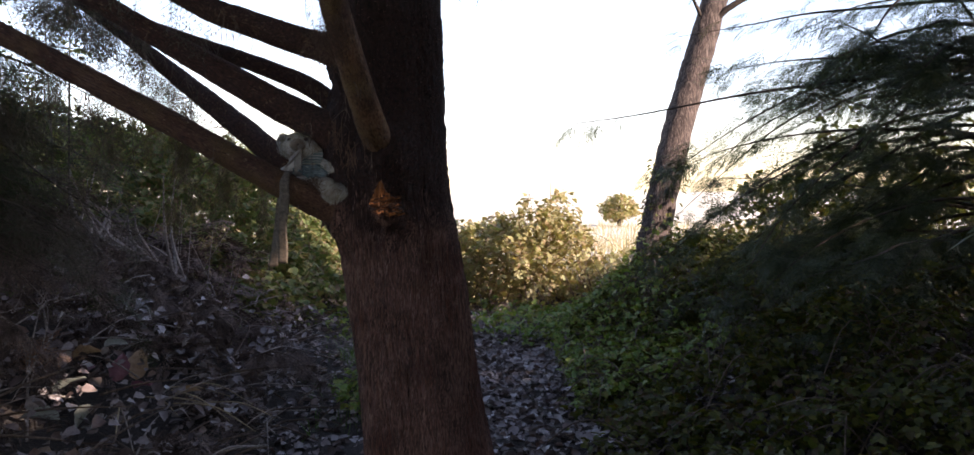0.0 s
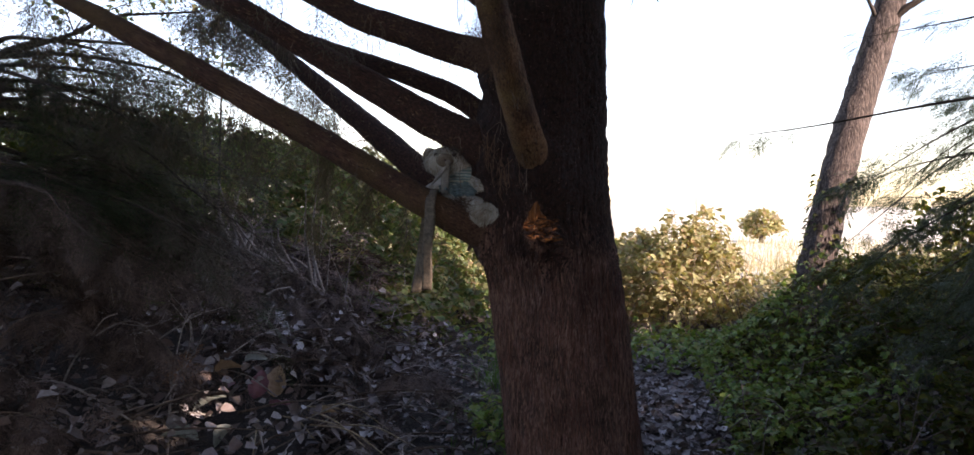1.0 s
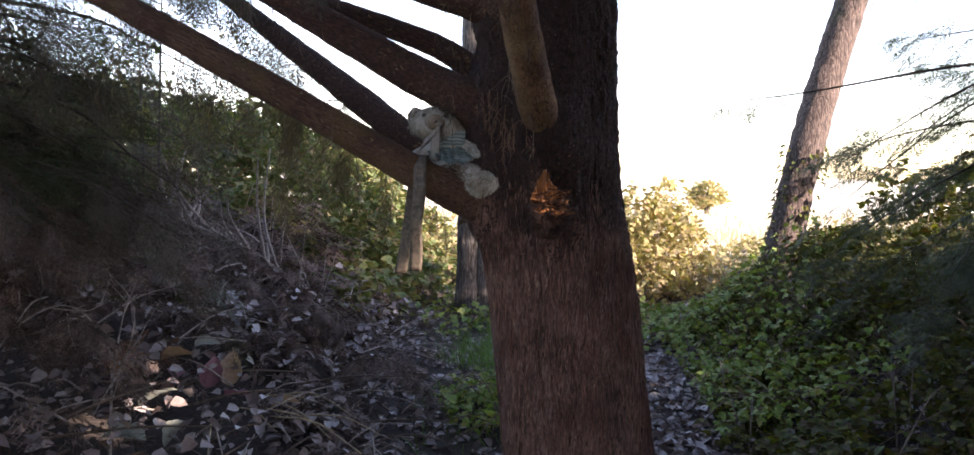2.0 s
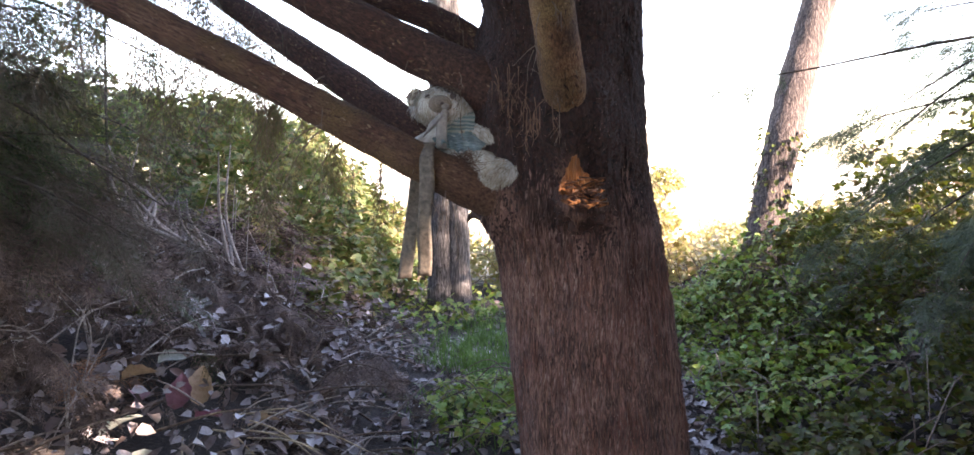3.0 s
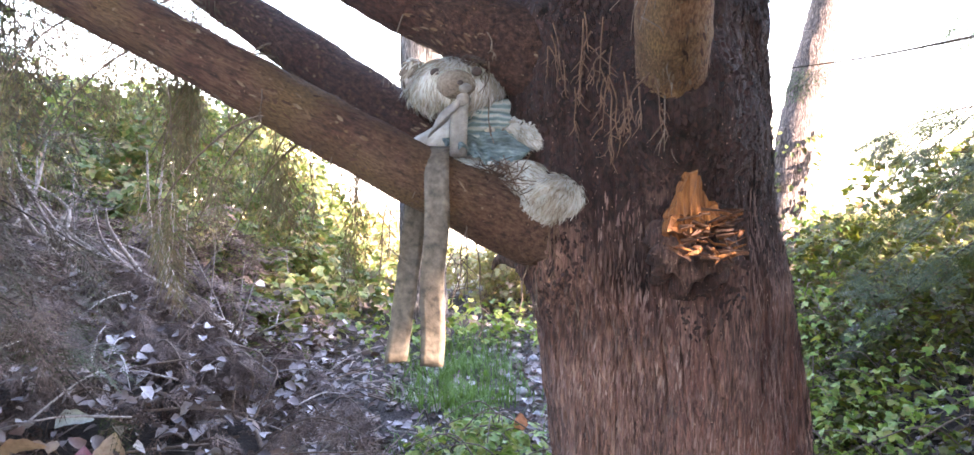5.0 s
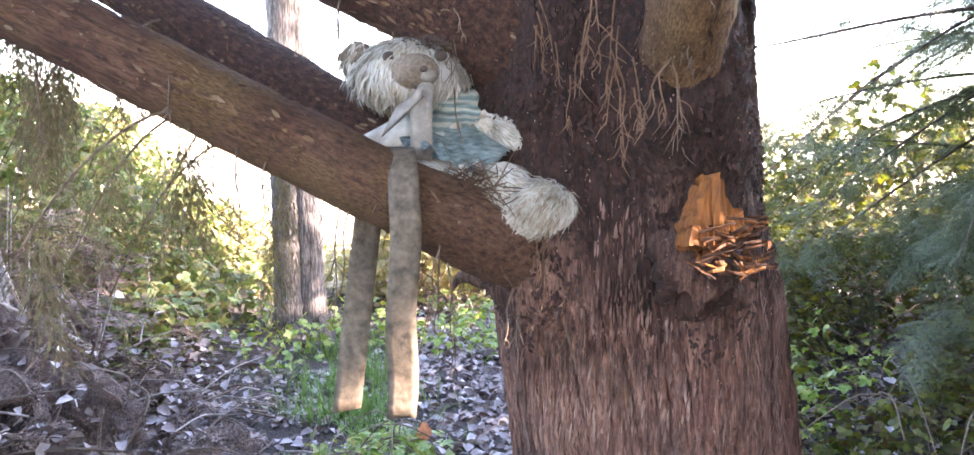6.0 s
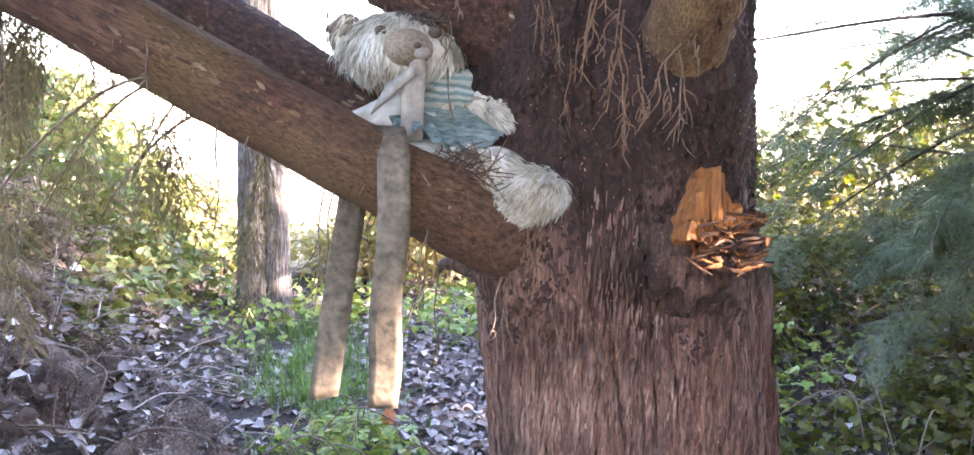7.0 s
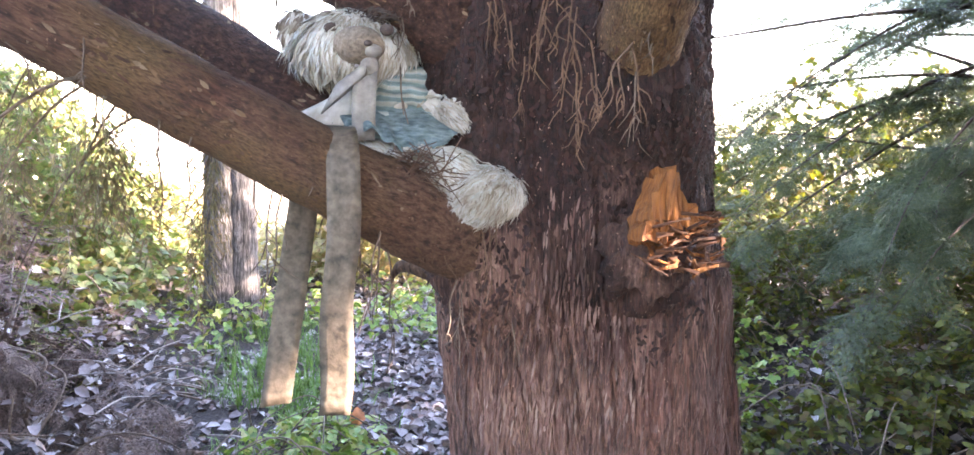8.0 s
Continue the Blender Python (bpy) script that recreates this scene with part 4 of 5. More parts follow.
def build_ribbon():
    """A wide ribbon laid over the lowest limb, with two tails."""
    top = thing("hanging_ribbon", "wide weathered grey-brown ribbon draped over the limb with two tails", "ribbon")
    g = np.random.default_rng(2)
    right = np.array([0.972, -0.236, 0.0]) * 0.0252
    c = np.array([-0.965, 3.705, 1.637])
    rows = []
    for a in np.linspace(0.5 * math.pi, 1.05 * math.pi, 9):
        rows.append((c + (0.0, 0.080 * math.cos(a), 0.080 * math.sin(a)), right))
    for t in np.linspace(0.05, 1, 22):
        rows.append((c + (-0.016 * t + 0.003 * math.sin(9 * t), -0.080 - 0.006 * math.sin(4 * t), -0.01 - 0.355 * t), right * (1 + 0.03 * math.sin(11 * t)) + (0, 0.003 * math.sin(7 * t), 0.0)))
    part("front_tail", mesh_of("front_tail", *strip_along(rows), True), M_RIBBON, top)
    rows = []
    for a in np.linspace(0.5 * math.pi, -0.05 * math.pi, 9):
        rows.append((c + (-0.03 * (0.5 * math.pi - a), 0.072 * math.cos(a), 0.074 * math.sin(a)), right))
    for t in np.linspace(0.05, 1, 22):
        rows.append((c + (-0.047 - 0.056 * t, 0.072 + 0.012 * math.sin(3 * t), -0.01 - 0.385 * t), right * 1.05 + (0, 0.004 * math.sin(6 * t + 1), 0.004)))
    part("back_tail", mesh_of("back_tail", *strip_along(rows), True), M_RIBBON, top)


build_ribbon()


# ---------------------------------------------------------------- other trees
def build_leaning_tree():
    t = thing("leaning_tree", "slim leaning tree with rough brown bark and ivy at its foot", "tree")
    part("trunk", mesh_of("trunk", *tube([(1.96, 9.5, -0.2, 0.26), (2.11, 9.68, 0.9, 0.20), (2.49, 9.98, 2.4, 0.188), (2.99, 10.28, 3.95, 0.172), (3.75, 10.7, 6.5, 0.12), (4.2, 11.0, 9, 0.05)], 120, 40, 0.07, 16, 71), True), M_BROWN, t)
    part("branch", mesh_of("branch", *tube([(2.93, 10.25, 3.78, 0.05), (3.25, 10.1, 4.05, 0.04), (3.8, 10.0, 4.3, 0.03), (4.9, 9.8, 4.8, 0.01)], 20, 8, 0.1), True), M_DARKWOOD, t)
    part("branch", mesh_of("branch", *tube([(2.90, 10.25, 3.8, 0.03), (2.72, 10.1, 4.1, 0.02), (2.4, 10.0, 4.6, 0.01)], 14, 8, 0.1), True), M_DARKWOOD, t)
    g = np.random.default_rng(8)
    n = 260
    h = g.uniform(0.2, 1.9, n) ** 1.1
    a = g.uniform(0, 6.283, n)
    p = np.stack([1.96 + 0.21 * h + 0.23 * np.cos(a), 9.5 + 0.2 * h + 0.23 * np.sin(a), h], -1)
    part("ivy", mesh_of("ivy", *scatter(LEAF, basis(a, g.uniform(-1.2, 0.2, n), g.uniform(-0.5, 0.5, n)), p, g.uniform(0.05, 0.09, n))), M_BRAMBLE, t)
    part("crown", mesh_of("crown", *crown_sprays(220, (3.6, 11.0), 2.6, 6.0, 10.5, (0.5, 0.9), 15)), M_CEDAR, t)


def build_twin_tree():
    t = thing("twin_stemmed_tree", "grey tree with two fused upright stems beside the path", "tree")
    part("stem", mesh_of("stem", *tube([(-1.58, 10.6, -0.3, 0.23), (-1.58, 10.6, 0.3, 0.168), (-1.57, 10.6, 1.6, 0.155), (-1.55, 10.6, 3.4, 0.15), (-1.6, 10.6, 6.0, 0.13), (-1.5, 10.6, 9, 0.04)], 90, 36, 0.09, 14, 81), True), M_GREY, t)
    part("stem", mesh_of("stem", *tube([(-1.36, 10.6, -0.3, 0.19), (-1.37, 10.6, 0.3, 0.15), (-1.38, 10.6, 1.4, 0.138), (-1.41, 10.65, 3.0, 0.13), (-1.5, 10.75, 5.0, 0.11), (-1.35, 10.9, 8, 0.04)], 90, 36, 0.09, 14, 82), True), M_GREY, t)
    part("crown", mesh_of("crown", *crown_sprays(180, (-1.5, 10.5), 2.4, 5.6, 10.0, (0.5, 0.9), 16)), M_CEDAR, t)


build_leaning_tree()
build_twin_tree()


def boughs(base, n, seed, aim, reach, low, high, spread=1.0, per=34, size=(0.25, 0.5), shapes=FRONDS):
    """Drooping side limbs from a stem, with their sprays: ([limbs], sprays)."""
    g = np.random.default_rng(seed)
    wood, P, Y, S = [], [], [], []
    for _ in range(n):
        a = aim + g.normal(0, spread)
        ln = g.uniform(*reach)
        z0 = g.uniform(low, high)
        x, y = base
        d = np.array([math.cos(a), math.sin(a)])
        lift, sag = g.uniform(-0.1, 0.5), g.uniform(0.1, 0.65)
        rows = [(x + d[0] * ln * u + g.normal(0, 0.05), y + d[1] * ln * u + g.normal(0, 0.05), z0 + ln * (lift * u - sag * u * u), 0.020 * (1 - u) + 0.002) for u in np.linspace(0, 1, 6)]
        wood.append(tube(rows, 24, 6, 0.1))
        r = glide(rows, 40)[10:]
        k = g.integers(0, len(r), per)
        P.append(r[k, :3] + g.normal(0, 0.05, (per, 3)))
        Y.append(a + g.choice([-1, 1], per) * g.uniform(0.2, 1.2, per))
        S.append(g.uniform(*size, per))
    P, Y, S = np.concatenate(P), np.concatenate(Y), np.concatenate(S)
    return wood, pierced(sprays(P, Y, np.random.default_rng(seed + 1).uniform(-0.8, 0.1, len(P)), S, shapes))


def build_cedar():
    t = thing("cedar_tree", "dark green conifer with drooping feathery boughs over the brambles", "tree")
    part("trunk", mesh_of("trunk", *tube([(4.6, 6.6, -0.2, 0.2), (4.6, 6.6, 2, 0.16), (4.65, 6.6, 5, 0.1), (4.7, 6.6, 8.5, 0.03)], 40, 20, 0.08), True), M_STEM, t)
    wood, green = boughs((4.6, 6.6), 38, 21, math.pi, (1.4, 3.2), 1.0, 2.9, 0.75, 84, (0.16, 0.34))
    for w in wood:
        part("bough", mesh_of("bough", *w, True), M_DARKWOOD, t)
    part("foliage", mesh_of("foliage", *green), M_CEDAR, t)
    for n, seed, aim, reach, low, high, wide in ((4, 23, math.pi, (2.0, 3.2), 3.4, 4.6, 0.9), (8, 27, 2.85, (1.7, 3.1), 2.5, 3.3, 0.5)):
        wood, green = boughs((4.6, 6.6), n, seed, aim, reach, low, high, wide, 64, (0.09, 0.22))
        for w in wood:
            part("bough", mesh_of("bough", *w, True), M_DARKWOOD, t)
        part("foliage", mesh_of("foliage", *green), M_CEDAR, t)
    # one long thin limb that reaches across
    rows = [(4.4, 6.6, 2.7, 0.03), (3.2, 6.4, 2.55, 0.018), (2.2, 6.35, 2.42, 0.012), (1.3, 6.3, 2.25, 0.007), (0.72, 6.3, 2.17, 0.003)]
    limb = part("bough", mesh_of("bough", *tube(rows, 40, 6, 0.1), True), M_DARKWOOD, t)
    r = glide(rows, 60)
    g = np.random.default_rng(4)
    k = np.concatenate([g.integers(47, 60, 16), g.integers(8, 30, 20)])
    part("foliage", mesh_of("foliage", *sprays(r[k, :3] + g.normal(0, 0.02, (36, 3)), g.uniform(2.5, 3.9, 36), g.uniform(-1.2, -0.3, 36), g.uniform(0.12, 0.26, 36))), M_CEDAR, limb)


build_cedar()


def build_left_conifer():
    t = thing("drooping_conifer", "conifer with drooping dull brown-green boughs above the brush pile", "tree")
    part("trunk", mesh_of("trunk", *tube([(-4.25, 4.4, 0.2, 0.16), (-4.25, 4.4, 2, 0.13), (-4.3, 4.4, 6.5, 0.03)], 30, 16, 0.08), True), M_STEM, t)
    for seed, n, low, high, mat in ((121, 18, 1.5, 2.5, M_DRYCEDAR), (123, 12, 1.6, 2.6, M_CEDAR), (125, 13, 1.0, 1.9, M_DEAD)):
        wood, green = boughs((-4.25, 4.4), n, seed, 0.35, (1.2, 2.05), low, high, 0.5, 56, (0.18, 0.38), FINE)
        for w in wood:
            part("bough", mesh_of("bough", *w, True), M_DARKWOOD, t)
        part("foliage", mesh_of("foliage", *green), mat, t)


build_left_conifer()


def build_woods_behind():
    """The wood from which the camera comes, which keeps the clearing in shade."""
    spots = [(4.8, 1.2), (7.4, -0.8), (5.8, -0.6), (6.6, 0.6), (8.2, 3.2), (10.0, -1.6), (4.2, -2.8), (0.5, -6.0), (-3.6, -4.5), (-7.5, -0.5)]
    for k, (x, y) in enumerate(spots):
        t = thing("woodland_conifer", "tall dense conifer of the shady wood around", "tree", "wood around the clearing")
        part("trunk", mesh_of("trunk", *tube([(x, y, -0.4, 0.25), (x, y, 3, 0.2), (x, y, 12, 0.04)], 20, 16, 0.08), True), M_STEM, t)
        part("crown", mesh_of("crown", *crown_sprays(850 if k < 6 else 400, (x, y), 2.6, 1.2, 11.5, (1.0, 1.6), 31 + k)), M_CEDAR, t)


build_woods_behind()


# ---------------------------------------------------------------- thickets
def thicket(name, label, category, inside, area, n, height, leaf, mat, size, seed, canes=60, cane_mat=None, shape=None):
    """A thicket over an area: arching canes and leaves, denser to its skin."""
    g = np.random.default_rng(seed)
    x0, x1, y0, y1 = area
    P = np.empty((0, 3))
    while len(P) < n:
        x, y = g.uniform(x0, x1, n), g.uniform(y0, y1, n)
        h = height(x, y)
        ok = (h > 0.03) & (g.uniform(0, 1, n) < inside(x, y))
        x, y, h = x[ok], y[ok], h[ok]
        z = ground_z(x, y) + h * (1 - g.uniform(0, 1, len(x)) ** 2.2 * 0.9) * (0.75 + 0.5 * vnoise(x * 3.1, y * 3.1, 0, seed))
        P = np.vstack([P, np.stack([x, y, z], -1)])
    P = P[:n]
    ob = thing(name, label, category, kind="stuff")
    part("leaves", mesh_of("leaves", *scatter(shape or TRIPLE, basis(g.uniform(0, 6.283, n), g.uniform(-1.2, 0.6, n), g.uniform(-0.9, 0.9, n)), P, g.uniform(*size, n))), mat, ob)
    out = []
    for k in g.integers(0, n, canes):
        x, y, z = P[k]
        a, ln = g.uniform(0, 6.283), g.uniform(0.5, 1.3)
        dx, dy = math.cos(a) * ln, math.sin(a) * ln
        zb = float(ground_z(x - dx * 0.5, y - dy * 0.5))
        top = max(z, zb + 0.1) + g.uniform(-0.05, 0.12)
        out.append(tube([(x - dx * 0.5, y - dy * 0.5, zb, 0.006), (x - dx * 0.25, y - dy * 0.25, (zb + top) / 2 + 0.1, 0.005), (x, y, top, 0.004), (x + dx * 0.5, y + dy * 0.5, top - ln * 0.25, 0.002)], 12, 5))
    part("canes", mesh_of("canes", *joined(out)), cane_mat or M_DRYTWIG, ob)
    return ob


def near_right(x, y):
    return step(0.55, 1.15, x + 0.12 * (vnoise(x * 2, y * 2, 0, 9) - 0.5) - 0.05 * (y - 6)) * (0.12 + 0.88 * step(0.34, 0.55, vnoise(x * 2.6, y * 2.6, 0, 10)))


def h_right(x, y):
    h = 0.15 + 0.38 * step(0.8, 2.6, x) + 0.3 * step(2.2, 4.0, x) + 0.55 * np.exp(-((x - 1.9) / 0.9) ** 2 - ((y - 8.8) / 1.0) ** 2)
    return h * step(0.5, 1.1, x + 0.3 * (vnoise(x * 2, y * 2, 0, 6) - 0.5))


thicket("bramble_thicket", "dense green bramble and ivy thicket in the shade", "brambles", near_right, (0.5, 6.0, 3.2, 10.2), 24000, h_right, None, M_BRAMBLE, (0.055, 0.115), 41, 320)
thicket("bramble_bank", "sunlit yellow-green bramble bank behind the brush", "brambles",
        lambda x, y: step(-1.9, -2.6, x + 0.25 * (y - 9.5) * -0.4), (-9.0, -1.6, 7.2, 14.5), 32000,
        lambda x, y: (0.45 + 1.35 * step(-1.9, -4.2, x) * step(8.0, 10.5, y)) * step(7.2, 8.8, y - 0.25 * (x + 3)), None, M_LIT_BANK, (0.09, 0.17), 42, 140)
thicket("golden_bush", "sunlit bush with yellowing autumn leaves at the meadow's edge", "bush",
        lambda x, y: step(1.35, 0.9, np.hypot((x - 0.45) / 1.15, (y - 12.3) / 1.0)), (-1.2, 2.2, 11.0, 13.8), 5200,
        lambda x, y: 1.45 * np.sqrt(np.maximum(0, 1 - ((x - 0.45) / 1.45) ** 2 - ((y - 12.3) / 1.4) ** 2)) * (0.55 + 0.7 * vnoise(x * 1.6, y * 1.6, 0, 77)) + 0.1, None, M_GOLD, (0.08, 0.16), 43, 80)
thicket("meadow_edge_brambles", "low sunlit brambles and weeds along the meadow's edge", "brambles",
        lambda x, y: 0.7 + 0 * x, (-3.0, 7.0, 12.0, 15.0), 6500,
        lambda x, y: 0.25 + 0.7 * vnoise(x * 0.7, y * 0.7, 0, 8) * step(1.0, 3.5, abs(x - 1.4)), None, M_GOLD, (0.08, 0.15), 44, 60)
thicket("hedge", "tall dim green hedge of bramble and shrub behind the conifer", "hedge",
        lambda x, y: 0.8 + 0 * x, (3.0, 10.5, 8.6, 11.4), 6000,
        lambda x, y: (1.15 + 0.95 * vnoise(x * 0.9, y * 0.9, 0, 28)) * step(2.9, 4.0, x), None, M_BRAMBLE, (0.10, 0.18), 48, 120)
thicket("low_bramble", "low trailing bramble with leaves coloured a sunlit green beside the trunk", "brambles",
        lambda x, y: step(1.0, 0.6, np.hypot((x + 0.92) / 0.5, (y - 6.55) / 0.8)), (-1.6, -0.2, 5.6, 7.6), 420,
        lambda x, y: 0.22 + 0 * x, None, M_LIT_TRAIL, (0.06, 0.115), 45, 24)
thicket("low_bramble", "low trailing bramble with leaves coloured a sunlit green beside the trunk", "brambles",
        lambda x, y: 0.6 + 0 * x, (-2.0, 0.9, 8.8, 11.2), 700,
        lambda x, y: 0.22 * (vnoise(x * 1.6, y * 1.6, 0, 19) > 0.52), None, M_LIT_TRAIL, (0.08, 0.13), 46, 20)
# lit copy of the thicket's leaves: sunshine on its edge put into the colour
thicket("ivy_edge", "bramble and ivy coloured a sunlit green at the edge of the thicket", "brambles",
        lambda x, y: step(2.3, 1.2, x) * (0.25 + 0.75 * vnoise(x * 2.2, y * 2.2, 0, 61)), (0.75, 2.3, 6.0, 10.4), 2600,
        lambda x, y: h_right(x, y) * 1.12 + 0.05, None, M_LIT_TRAIL, (0.05, 0.10), 49, 40)
thicket("left_shrub", "tall green shrub rising behind the brush pile", "shrub",
        lambda x, y: 0.8 + 0 * x, (-9.5, -5.2, 5.5, 9.0), 5000,
        lambda x, y: 1.3 + 0.9 * vnoise(x, y, 0, 18), None, M_BRAMBLE, (0.09, 0.16), 47, 60)


def build_saplings():
    g = np.random.default_rng(55)
    for x, y, h in ((-5.6, 8.3, 3.2), (-4.7, 8.6, 3.4), (-6.4, 7.8, 3.0), (-5.2, 9.2, 3.6)):
        z0 = float(ground_z(x, y))
        ob = thing("bank_sapling", "thin dark sapling with sparse leaves on the bramble bank", "sapling", "saplings on the bank")
        lean = g.normal(0, 0.7, 2)
        rows = [(x, y, z0, 0.020), (x + lean[0] * 0.2, y + lean[1] * 0.2, z0 + h * 0.45, 0.013), (x + lean[0], y + lean[1], z0 + h, 0.005)]
        part("stem", mesh_of("stem", *tube(rows, 18, 7, 0.1), True), M_DARKWOOD, ob)
        r = glide(rows, 30)
        P = []
        for _ in range(11):
            p = r[g.integers(12, 30), :3]
            d = g.normal(0, 1, 3) * (0.4, 0.4, 0.2) + (0, 0, 0.2)
            part("branch", mesh_of("branch", *tube([(*p, 0.007), (*(p + d * 0.5 + g.normal(0, 0.065, 3)), 0.005), (*(p + d), 0.002)], 8, 5), True), M_DARKWOOD, ob)
            P += [p + d * g.uniform(0.25, 1.05) + g.normal(0, 0.05, 3) for _k in range(16)]
        n = len(P)
        part("leaves", mesh_of("leaves", *scatter(LEAF, basis(g.uniform(0, 6.283, n), g.uniform(-1.2, 0.3, n), g.uniform(-0.8, 0.8, n)), np.array(P), g.uniform(0.05, 0.10, n))), M_LIT_BANK, ob)


build_saplings()


# ---------------------------------------------------------------- brush pile and litter
def h_pile(x, y):
    return 0.30 * step(-1.7, -3.0, x) * step(1.4, 3.4, y) * (0.3 + 1.4 * vnoise(x * 1.9, y * 1.9, 0, 21)) + 0.85 * step(-2.9, -4.3, x) * step(2.5, 4.5, y) * step(8.0, 6.5, y) * (0.6 + 0.6 * vnoise(x * 1.5, y * 1.5, 0, 22)) + 0.03


def build_pile():
    g = np.random.default_rng(51)
    n = 1500
    cx, cy = -1.5 - 3.9 * g.uniform(0, 1, 170) ** 0.85, g.uniform(2.6, 8.8, 170)
    heap = g.integers(0, 170, n)
    ox, oy = g.normal(0, 0.13, n), g.normal(0, 0.13, n)
    x, y = cx[heap] + ox, cy[heap] + oy
    ok = x < -1.55 - 0.12 * (y - 4)
    # thin where the large leaves lie
    ok &= ~((abs(x + 2.55) < 0.40) & (abs(y - 4.85) < 0.75) & (g.uniform(0, 1, n) < 0.97))
    x, y, out_way, off = x[ok], y[ok], np.arctan2(oy, ox)[ok], np.hypot(ox, oy)[ok]
    n = len(x)
    z = ground_z(x, y) + h_pile(x, y) * g.uniform(0.5, 1.0, n) + 0.05 + 0.24 * np.exp(-(off / 0.14) ** 2)
    v, f = sprays(np.stack([x, y, z], -1), out_way + g.normal(0, 0.6, n), g.uniform(-1.0, 0.2, n), g.uniform(0.16, 0.36, n), THICK)
    pile = thing("brush_pile", "heap of dead brown conifer cuttings on the bank", "brush pile", kind="stuff")
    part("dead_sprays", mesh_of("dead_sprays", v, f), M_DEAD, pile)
    out = []
    for _ in range(170):
        px, py = g.uniform(-4.6, -1.5), g.uniform(2.9, 8.4)
        pz = float(ground_z(px, py) + h_pile(px, py) * 0.8) + 0.02
        a, ln = g.uniform(0, 6.283), g.uniform(0.25, 1.0)
        d = np.array([math.cos(a), math.sin(a), g.normal(0, 0.22)]) * ln
        out.append(tube([(px, py, pz, 0.009), (px + d[0] * 0.5, py + d[1] * 0.5, pz + d[2] * 0.5 + 0.03, 0.007), (px + d[0], py + d[1], pz + d[2], 0.002)], 7, 5))
    part("sticks", mesh_of("sticks", *joined(out)), M_DRYTWIG, pile)
    out = []
    for _ in range(110):
        px, py = g.uniform(-4.4, -1.4), g.uniform(3.4, 8.2)
        pz = float(ground_z(px, py) + h_pile(px, py)) + g.uniform(0.05, 0.22)
        a, ln = g.uniform(0, 6.283), g.uniform(0.2, 0.7)
        d = np.array([math.cos(a), math.sin(a), g.normal(0, 0.25)]) * ln
        out.append(tube([(px, py, pz, 0.006), (px + d[0] * 0.5, py + d[1] * 0.5, pz + d[2] * 0.5 + 0.04, 0.005), (px + d[0], py + d[1], pz + d[2], 0.002)], 7, 5))
    part("pale_sticks", mesh_of("pale_sticks", *joined(out)), M_TWIG, pile, "bare pale grey twigs")
    n = 520
    x, y = g.uniform(-4.7, -2.45, n), g.uniform(7.3, 9.4, n)
    z = ground_z(x, y) + g.uniform(0.1, 0.95, n) * step(-2.2, -3.3, x)
    bracken = thing("dead_bracken", "dead brown bracken and cuttings on the bramble bank", "bracken", kind="stuff")
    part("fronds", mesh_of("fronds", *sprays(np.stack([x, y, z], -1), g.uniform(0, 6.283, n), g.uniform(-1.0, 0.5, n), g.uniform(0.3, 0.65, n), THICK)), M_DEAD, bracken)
    out = []
    for _ in range(40):
        px, py = g.uniform(-5.0, -2.6), g.uniform(7.4, 9.4)
        pz = float(ground_z(px, py))
        h, dx = g.uniform(0.5, 1.3), g.normal(0, 0.3)
        out.append(tube([(px, py, pz, 0.009), (px + dx * 0.4, py, pz + h * 0.5, 0.007), (px + dx, py + g.normal(0, 0.1), pz + h, 0.003)], 9, 5))
    part("stems", mesh_of("stems", *joined(out)), M_TWIG, bracken)
    # plumes: arched cut boughs with drooping brown needles
    for _ in range(64):
        px, py = -1.75 - 2.9 * g.uniform(0, 1) ** 0.8, g.uniform(3.6, 8.2)
        if abs(px + 2.5) < 0.75 and 3.9 < py < 6.0:
            continue
        pz = float(ground_z(px, py) + h_pile(px, py) * 0.75) + 0.03
        a, ln, up = g.uniform(-2.6, 0.6), g.uniform(0.35, 0.85), g.uniform(0.10, 0.26)
        d = np.array([math.cos(a), math.sin(a)]) * ln
        rows = [(px, py, pz, 0.007), (px + d[0] * 0.35, py + d[1] * 0.35, pz + up, 0.006), (px + d[0] * 0.7, py + d[1] * 0.7, pz + up * 0.9, 0.004), (px + d[0], py + d[1], pz + up * 0.1 - 0.03, 0.002)]
        part("stick", mesh_of("stick", *tube(rows, 14, 5, 0.1), True), M_DRYTWIG, pile)
        r = glide(rows, 40)
        m = int(60 * ln)
        q = r[g.integers(4, 40, m), :3]
        yaw = a + g.choice([-1, 1], m) * g.uniform(0.5, 1.5, m)
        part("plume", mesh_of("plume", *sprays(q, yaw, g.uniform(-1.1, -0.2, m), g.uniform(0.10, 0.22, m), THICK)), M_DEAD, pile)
    # a rusty tuft, its colour lightened to pass for a patch of sun
    n = 90
    tuft = thing("rusty_frond_tuft", "dried rusty conifer tuft in a sunlit orange on the brush pile", "dried fronds")
    p = np.array([-2.84, 4.78, 0.60]) + g.normal(0, 1, (n, 3)) * (0.05, 0.05, 0.03)
    part("fronds", mesh_of("fronds", *sprays(p, g.uniform(0, 6.283, n), g.uniform(-0.6, 1.4, n), g.uniform(0.07, 0.16, n), FINE)), M_LIT_RUST, tuft)


build_pile()


